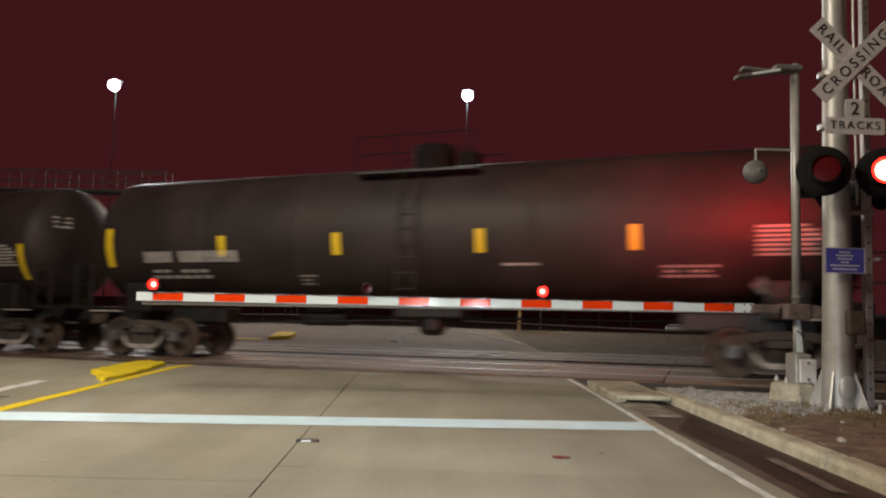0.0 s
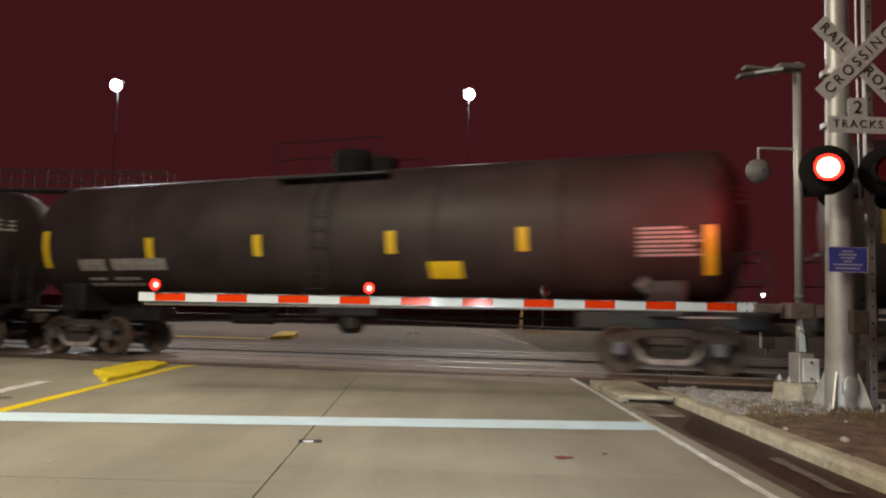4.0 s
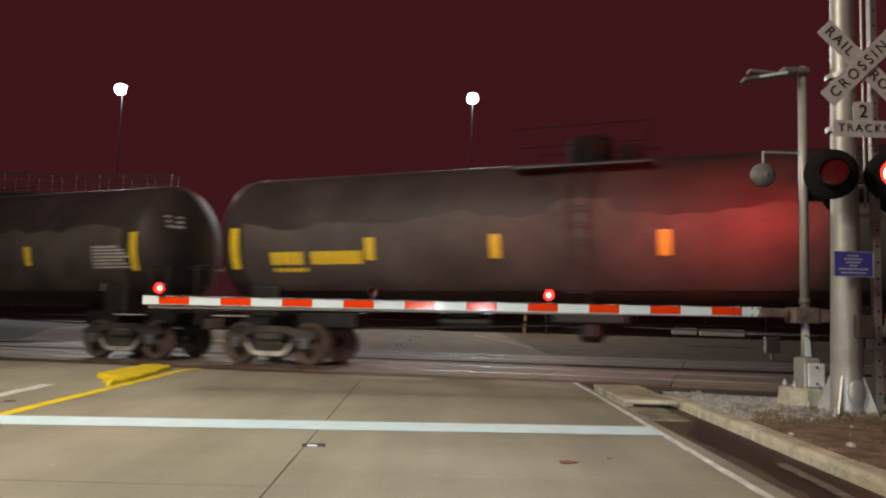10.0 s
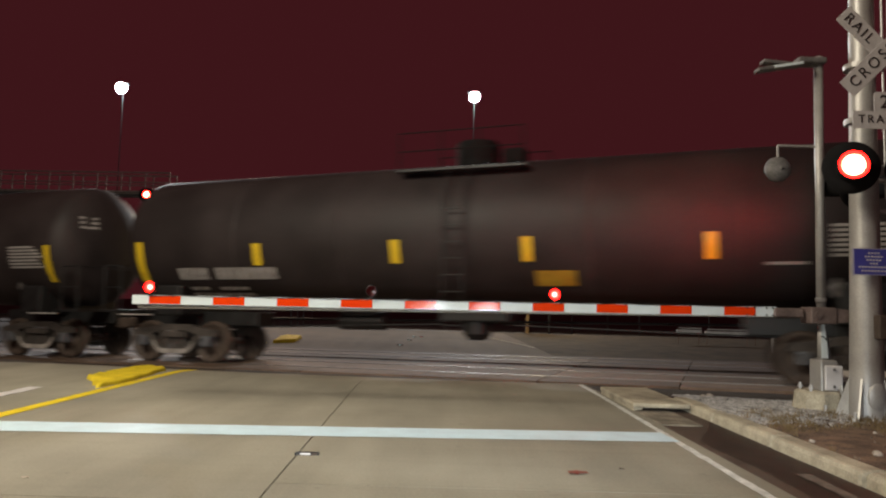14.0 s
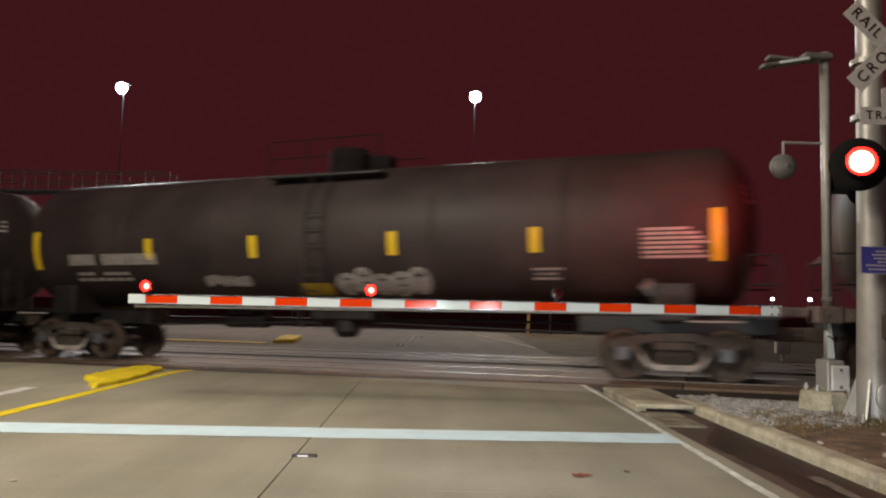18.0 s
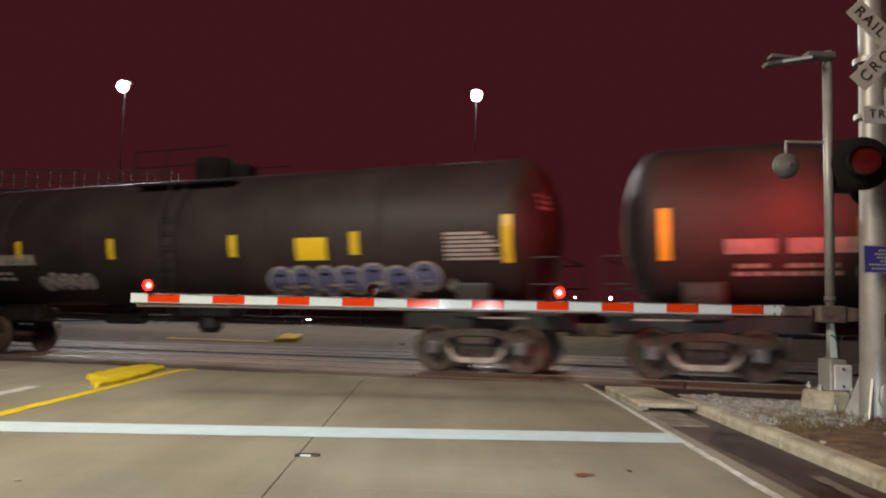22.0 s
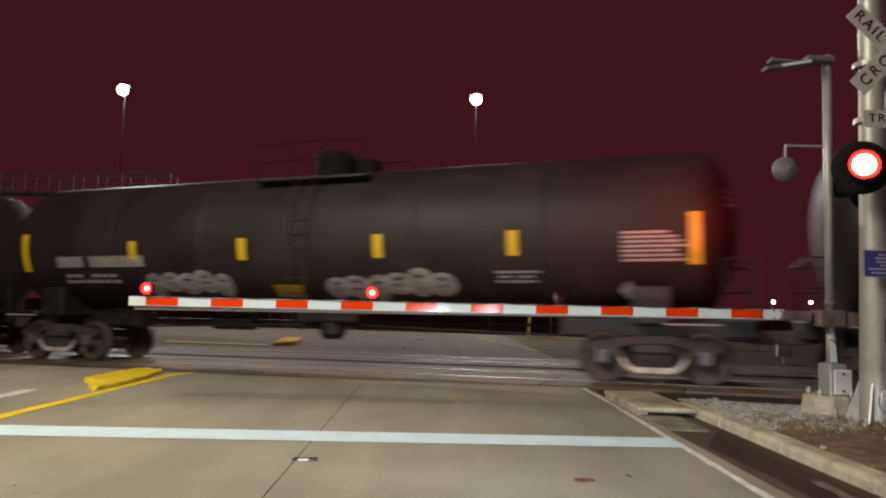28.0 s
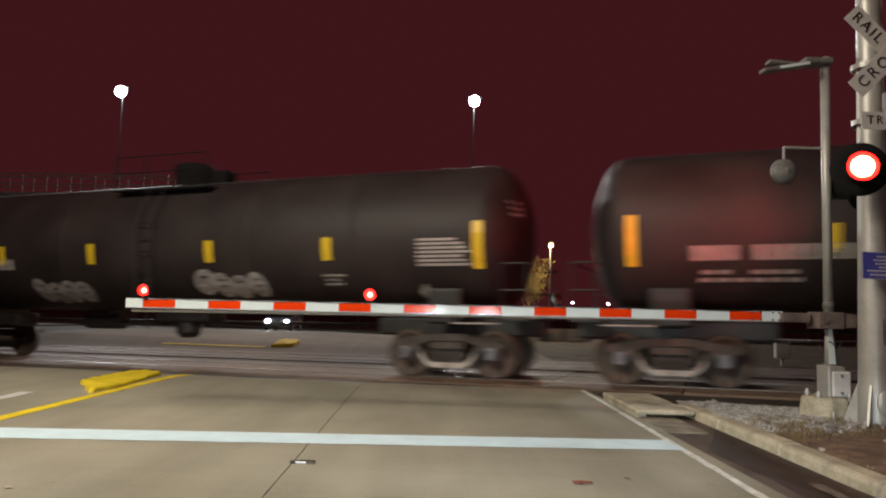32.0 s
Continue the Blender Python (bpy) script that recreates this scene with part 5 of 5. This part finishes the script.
plate_ob = part("track_plate", bm, M_SIGNW, mast, "white plate with the number of tracks")
flat_text("letters", "TRACKS", 0.135, Matrix.Translation((-0.04, XB[1] - 0.007, 3.40)) @ UPRIGHT, plate_ob, M_INK, 0.002, 1.0)
flat_text("letters", "2", 0.22, Matrix.Translation((-0.04, XB[1] - 0.007, 3.60)) @ UPRIGHT, plate_ob, M_INK)
bm = nbm()
box(bm, -0.28, 0.20, -0.255, -0.245, 1.65, 1.96, 0.003)
info = part("notice_plate", bm, M_SIGNB, mast, "small blue notice plate with white lines")
bm = nbm()
for x0, x1, z0, z1 in ((-0.275, 0.195, 1.952, 1.957), (-0.275, 0.195, 1.653, 1.658), (-0.277, -0.272, 1.655, 1.955), (0.192, 0.197, 1.655, 1.955)):
    box(bm, x0, x1, -0.258, -0.2555, z0, z1)
for i, (w, z) in enumerate(((0.14, 1.905), (0.22, 1.865), (0.18, 1.825), (0.10, 1.785), (0.36, 1.745), (0.30, 1.70))):
    n = max(3, int(w / 0.035))
    for j in range(n):
        x = -0.04 - w / 2 + j * w / n
        box(bm, x, x + w / n * 0.7, -0.258, -0.2555, z - 0.008, z + 0.008)
part("writing", bm, M_SIGNW, info)

bm = nbm()
cyl(bm, (-0.5, -0.30, 2.86), (0.42, -0.30, 2.86), 0.03, seg=12)
box(bm, -0.06, 0.06, -0.32, -0.1, 2.80, 2.92, 0.01)
part("cross_arm", bm, M_GALV, mast)
# unseen arm, added to carry the back pair
bm = nbm()
cyl(bm, (0.08, 0.36, 2.86), (1.05, 0.36, 2.86), 0.03, seg=12)
cyl(bm, (0.12, 0.1, 2.86), (0.12, 0.36, 2.86), 0.03, seg=12)
part("back_arm", bm, M_GALV, mast)


def flasher(parent, x, y, z, phase, yaw, deep=0.22, glass=LENS_BIG, tilt=0):
    turn = Matrix.Rotation(math.pi / 2, 4, "X")
    bm = nbm()
    lathe(bm, [(0.165, 0.0), (0.30, 0.0), (0.30, 0.012), (0.165, 0.012)], 36, turn)
    lathe(bm, [(0.157, deep), (0.164, deep), (0.164, -0.10), (0.09, -0.18), (0.0, -0.18)], 28, turn)
    f = part("flasher", bm, M_MATT, parent, "round black background of a flashing light", True)
    f.matrix_basis = pose(x, y, z, tilt, 0, yaw)
    lens(f, glass, (0, -0.17, 0), phase)
    return f


for x, ph in ((-0.40, 0), (0.32, 1)):
    flasher(mast, x, -0.45, 2.85, ph, -20)
    # added back pair, hidden from the road and turned to throw red on the tanks
    flasher(mast, x + 0.60, 0.55, 2.85, ph, 206, 0.42, LENS_BACK2 if ph else LENS_BACK, -7)

# ---- the cantilever over the far lanes ----
cant = thing("cantilever_signal", "grey steel cantilever over the far lanes with red lights", "cantilever signal", pose(-15.6, 20.5, -0.05))
bm = nbm()
lathe(bm, [(0.2, 0.0), (0.2, 7.2), (0.0, 7.2)], 20)
part("mast_tube", bm, M_DULL, cant, "", True)
for z, r in ((5.45, 0.06), (6.25, 0.03), (5.85, 0.025)):
    for y in (-0.4, 0.4):
        bm = nbm()
        cyl(bm, (-1.0, y, z), (7.85, y, z + 0.12), r, seg=8)
        part("chord" if r > 0.05 else "hand_rail", bm, M_DULL, cant)
for i in range(10):
    x = -0.9 + i * 0.97
    for y in (-0.4, 0.4):
        bm = nbm()
        cyl(bm, (x, y, 5.45), (x, y, 6.24 + 0.013 * x), 0.022, seg=6)
        part("rail_post", bm, M_DULL, cant)
bm = nbm()
box(bm, -1.0, 7.85, -0.38, 0.38, 5.42, 5.47, 0.01)
part("walkway", bm, M_DARK, cant)
for x, ph in ((7.0, 0), (7.75, 1)):
    flasher(cant, x, -0.55, 5.42, ph, 20)
bm = nbm()
cyl(bm, (6.7, -0.45, 5.42), (8.0, -0.45, 5.42), 0.03, seg=8)
part("cross_arm", bm, M_DULL, cant)

# ---- lamps of the yard and the street beyond ----


def yard_lamp(p):
    t = thing("yard_lamp", "bright white flood lamp on a tall dark mast", "yard lamp", pose(p[0], p[1], ground_z(p[0], p[1])), "yard lamps")
    p = (p[0], p[1], p[2] - 0.05 - ground_z(p[0], p[1]))
    bm = nbm()
    cyl(bm, (0, 0.3, 0), (0, 0.3, p[2] + 0.3), 0.08, 0.05, 10)
    part("mast_tube", bm, M_DARK, t)
    bm = nbm()
    box(bm, -0.8, 0.8, -0.1, 0.5, p[2] + 0.5, p[2] + 0.8, 0.05)
    part("housing", bm, M_DARK, t)
    bm = nbm()
    bmesh.ops.create_uvsphere(bm, u_segments=32, v_segments=20, radius=0.66)
    for v in bm.verts:
        v.co += Vector((0, -0.35, p[2]))
    part("lens", bm, M_LAMPW, t, "glaring white lamp", True)


for p in (LAMP_A, LAMP_B):
    yard_lamp(p)


def post_lamp(x, y, z, r, material, double=False, label="lit lamp on a thin post beyond the tracks"):
    t = thing("street_lamp", label, "street lamp", pose(x, y, -0.05), "lamps beyond the tracks")
    low = -0.05 - ground_z(x, y)
    t.location.z -= low
    z += low
    bm = nbm()
    cyl(bm, (0, 0.25, 0), (0, 0.25, z + 0.2), 0.07, 0.045, 8)
    part("pole", bm, M_DARK, t)
    for s in ((-1, 1) if double else (0,)):
        bm = nbm()
        cyl(bm, (0, 0.25, z + 0.18), (s * 0.5, 0.02, z + 0.2), 0.03, seg=6)
        lathe(bm, [(0.0, 0.14), (r * 0.8, 0.10), (r * 1.15, 0.0), (r * 1.05, 0.0)], 14, Matrix.Translation((s * 0.5, 0, z + r * 0.55)))
        head = part("lamp_head", bm, M_DARK, t)
        bm = nbm()
        bmesh.ops.create_uvsphere(bm, u_segments=12, v_segments=8, radius=r * 0.75)
        for v in bm.verts:
            v.co += Vector((s * 0.5, 0, z))
        part("bulb", bm, material, head, "", True)


for x, y, z, r, m, dbl in ((-10.69, 60, 8.9, 0.16, M_COOL, 0), (-13.97, 90, 7.18, 0.13, M_COOL, 0), (-12.78, 60, 3.3, 0.13, M_COOL, 0), (-10.73, 60, 2.3, 0.12, M_COOL, 0),
                           (-10.1, 60, 2.15, 0.09, M_WARM, 0), (-9.55, 60, 2.0, 0.12, M_COOL, 0), (-4.4, 60, 4.3, 0.1, M_COOL, 0), (7.74, 60, 3.8, 0.12, M_WARM, 0),
                           (9.4, 32, 5.15, 0.17, M_WARM, 0), (15.65, 60, 2.4, 0.1, M_COOL, 0), (18.97, 60, 2.4, 0.14, M_COOL, 0), (21.98, 60, 3.33, 0.14, M_COOL, 0),
                           (28.5, 60, 5.75, 0.09, M_COOL, 1), (34.2, 60, 2.9, 0.2, M_COOL, 0), (37.7, 60, 2.95, 0.2, M_COOL, 0)):
    post_lamp(x, y, z, r, m, bool(dbl), "warm lit lamp on a post" if m is M_WARM else "white lit lamp on a thin post")

# small equipment case beside the far track
case = thing("signal_case", "small dull grey signal case on a short post", "signal case", pose(13.43, 12.74, ground_z(13.43, 12.74) - 0.02, 0, 0, -8))
bm = nbm()
cyl(bm, (0, 0, -0.1), (0, 0, 0.26), 0.05, seg=10)
part("post", bm, M_GALV, case)
bm = nbm()
box(bm, -0.20, 0.20, -0.12, 0.12, 0.22, 0.66, 0.02)
cabinet = part("cabinet", bm, M_GALV, case)
bm = nbm()
box(bm, -0.22, 0.22, -0.15, 0.14, 0.66, 0.70, 0.012)
part("cabinet_lid", bm, M_GALV, cabinet)
bm = nbm()
box(bm, -0.17, 0.17, -0.132, -0.118, 0.26, 0.62, 0.005)
part("cabinet_door", bm, M_GALV, cabinet)

# low white barrier beyond the far track
for x0, x1, z in ((13.3, 14.35, 0.43), (14.5, 16.4, 0.40), (16.55, 19.4, 0.50)):
    bar = thing("barrier", "low white rail barrier behind the far track", "barrier", pose(x0, 22, -0.05), "barriers")
    bm = nbm()
    box(bm, 0, x1 - x0, -0.08, 0.08, z, z + (0.19 if z < 0.5 else 0.06), 0.025)
    part("beam", bm, M_ARMW, bar)
    if z < 0.5:
        bm = nbm()
        box(bm, 0.1, x1 - x0, -0.06, 0.06, z + 0.24, z + 0.28, 0.015)
        part("top_rail", bm, M_ARMW, bar)
    for x in (0.1, x1 - x0 - 0.1):
        bm = nbm()
        box(bm, x - 0.012, x + 0.012, 0.02, 0.05, 0, z + (0.26 if z < 0.5 else 0.02), 0.01)
        part("post", bm, M_DIRT, bar)


def small_tree(x, y, h):
    t = thing("tree", "small sparse tree lit yellow by a street lamp", "tree", pose(x, y, ground_z(x, y)))
    rng = random.Random(3)
    bm = nbm()
    cyl(bm, (0, 0, 0), (0.1, 0, h * 0.45), 0.12, 0.07, 10)
    tips = []
    for i in range(9):
        a, l = i * 2.4, rng.uniform(0.6, 1.2)
        p = (0.1 * rng.random(), 0, h * rng.uniform(0.28, 0.45))
        q = (p[0] + l * math.cos(a), l * math.sin(a), p[2] + rng.uniform(0.6, 0.5 * h))
        cyl(bm, p, q, 0.045, 0.015, 6)
        tips.append((p, q))
    for i in range(46):
        p, q = tips[i % 9]
        b0 = Vector(p).lerp(Vector(q), rng.uniform(0.3, 1.0))
        b1 = b0 + Vector((rng.gauss(0, 0.35), rng.gauss(0, 0.3), rng.uniform(0.3, 1.1)))
        cyl(bm, b0, b1, 0.02, 0.006, 5)
    part("trunk", bm, M_BARK, t)
    bm = nbm()
    for i in range(1300):
        p, q = tips[rng.randrange(9)]
        k = rng.uniform(0.35, 1.12)
        c = Vector(p).lerp(Vector(q), k) + Vector((rng.gauss(0, 0.3), rng.gauss(0, 0.3), rng.gauss(0, 0.28)))
        m = Matrix.Translation(c) @ Euler((rng.random() * 6, rng.random() * 6, rng.random() * 6)).to_matrix().to_4x4()
        l = rng.uniform(0.05, 0.11)
        bm.faces.new([bm.verts.new(m @ Vector(v)) for v in ((-l, 0, 0), (0, -l * 0.45, 0.01), (l, 0, 0), (0, l * 0.45, 0.01))])
    part("crown", bm, M_LEAF, t)


small_tree(8.4, 34.5, 5.2)


def side_outline(bm, pts, y0, y1, inset=0.0):
    a = [bm.verts.new((y0 + (inset if z > 0.95 else 0), x, z)) for x, z in pts]
    b = [bm.verts.new((y1 - (inset if z > 0.95 else 0), x, z)) for x, z in pts]
    n = len(pts)
    bm.faces.new(a), bm.faces.new(b[::-1])
    for i in range(n):
        bm.faces.new((a[i], b[i], b[(i + 1) % n], a[(i + 1) % n]))
    bmesh.ops.recalc_face_normals(bm, faces=bm.faces)
    return bm


def far_car():
    car = thing("car", "dark car with lit headlights coming along the far road", "car", pose(-210, 108, 0))
    pts = [(-2.2, 0.35), (-2.25, 0.62), (-2.0, 0.82), (-1.1, 0.95), (-0.35, 1.40), (0.9, 1.45), (1.75, 1.02), (2.2, 0.95), (2.3, 0.6), (2.2, 0.35)]
    bm = side_outline(nbm(), pts, -0.88, 0.88, 0.14)
    part("body", bm, M_BODY, car)
    for name, q in (("windscreen", ((-0.72, -1.08, 0.985), (0.72, -1.08, 0.985), (0.66, -0.42, 1.375), (-0.66, -0.42, 1.375))),
                    ("rear_window", ((-0.68, 1.70, 1.07), (0.68, 1.70, 1.07), (0.62, 0.98, 1.43), (-0.62, 0.98, 1.43)))):
        bm = nbm()
        s = -1 if name == "windscreen" else 1
        v = [bm.verts.new((x, y + s * 0.02, z + 0.015)) for x, y, z in q]
        bm.faces.new(v)
        part(name, bm, M_GLASS, car)
    for sx in (-1, 1):
        bm = nbm()
        v = [bm.verts.new((sx * 0.752, y, z)) for y, z in ((-0.85, 1.0), (1.3, 1.0), (0.85, 1.36), (-0.3, 1.34))]
        bm.faces.new(v if sx > 0 else v[::-1])
        part("side_window", bm, M_GLASS, car)
        bm = nbm()
        lathe(bm, [(0.0, 0.03), (0.075, 0.025), (0.105, 0.0), (0.105, -0.03)], 18, Matrix.Translation((sx * 0.62, -2.17, 0.66)) @ Matrix.Rotation(math.pi / 2, 4, "X"))
        part("headlight", bm, M_HEAD, car, "glaring white headlight", True)
        for y in (-1.35, 1.35):
            bm = nbm()
            m = Matrix.Translation((sx * 0.82, y, 0.32)) @ Matrix.Rotation(sx * math.pi / 2, 4, "Y")
            lathe(bm, [(0.20, -0.11), (0.31, -0.11), (0.325, -0.06), (0.325, 0.06), (0.31, 0.10), (0.20, 0.10)], 24, m)
            w = part("wheel", bm, M_TYRE, car, "", True)
            bm = nbm()
            lathe(bm, [(0.0, 0.07), (0.06, 0.075), (0.09, 0.06), (0.19, 0.085), (0.205, 0.10)], 20, m)
            part("rim", bm, M_GALV, w, "", True)
    return car


M_HEAD = glow("lit_headlight", (0.80, 0.97, 1.0), 2500)
FAR_CAR = far_car()


# ---- motion ----
BEAT, FIRST = 1.0835, 0.478


def lens_rows(place, phase, lead):
    """A lens turns its lit face out for one half of each beat; the lamps on the arm switch a little before the others."""
    if phase is None:
        m = Matrix.Translation(place)
        return [(0.0, m), (32.0, m)]
    # angle 0: lit face out; 180: dark face out
    rows, angle = [], 180.0 if phase == 0 else 0.0

    def row(t, a):
        return (t, Matrix.Translation(place) @ Matrix.Rotation(radians(a), 4, "Z"))

    rows.append(row(0.0, angle))
    for i in range(60):
        t = FIRST - lead + i * BEAT / 2
        if t > 31.9:
            break
        f = round(t * FPS)
        for j, turn in enumerate((0.0, 89.0, 178.0, 180.0)):
            rows.append(row((f - 1 + j) / FPS, angle + turn))
        angle += 180.0
    rows.append(row(32.0, angle))
    return rows


def motions():
    walk(FAR_CAR, [(t, pose(x, y, ground_z(x, y) - 0.012, 0, 0, a)) for t, x, y, a in (
        (0.0, -210.0, 108.0, 90), (20.0, -38.0, 108.0, 90), (22.3, -17.5, 107.5, 80), (23.3, -11.5, 103.5, 35), (24.2, -9.45, 97.0, 2), (25.4, -9.1, 88.3, 0), (27.7, -8.5, 72.5, 0), (28.4, -8.35, 67.7, 0), (29.0, -8.35, 63.7, 0),
        (29.7, -8.2, 58.8, 0), (31.2, -7.75, 48.0, 0), (31.8, -7.6, 43.8, 0), (32.0, -7.55, 42.4, 0))])
    for k, car, kids in TRAIN:
        walk(car, [(float(t), car_pose(k, t)) for t in range(33)])
        # the wheels turn while their car goes by
        a = max(0.0, (7.0 + CAR_L * k) / 13.1 - 3.0 + 0.045 * k)
        b = min(32.0, a + 4.2)
        sets = [o for o in kids if o.name.startswith("wheelset")]
        for o in sets:
            p = Matrix.Translation(o.location)
            rows = [(0.0, p)] if a > 0 else []
            f0, f1 = round(a * FPS), round(b * FPS)
            if f0 > 0:
                rows.append((f0 / FPS, p))
                f0 += 1
            s0 = gap_s(k, f0 / FPS)
            for f in range(f0, f1 + 1):
                rows.append((f / FPS, p @ Matrix.Rotation((gap_s(k, f / FPS) - s0) / 0.457, 4, "Y")))
            if f1 < 32 * FPS:
                rows.append((32.0, rows[-1][1]))
            if len(rows) < 2:
                rows.append((32.0, p))
            walk(o, rows)
    for o, place, phase, lead in LENSES:
        walk(o, lens_rows(place, phase, lead))


motions()
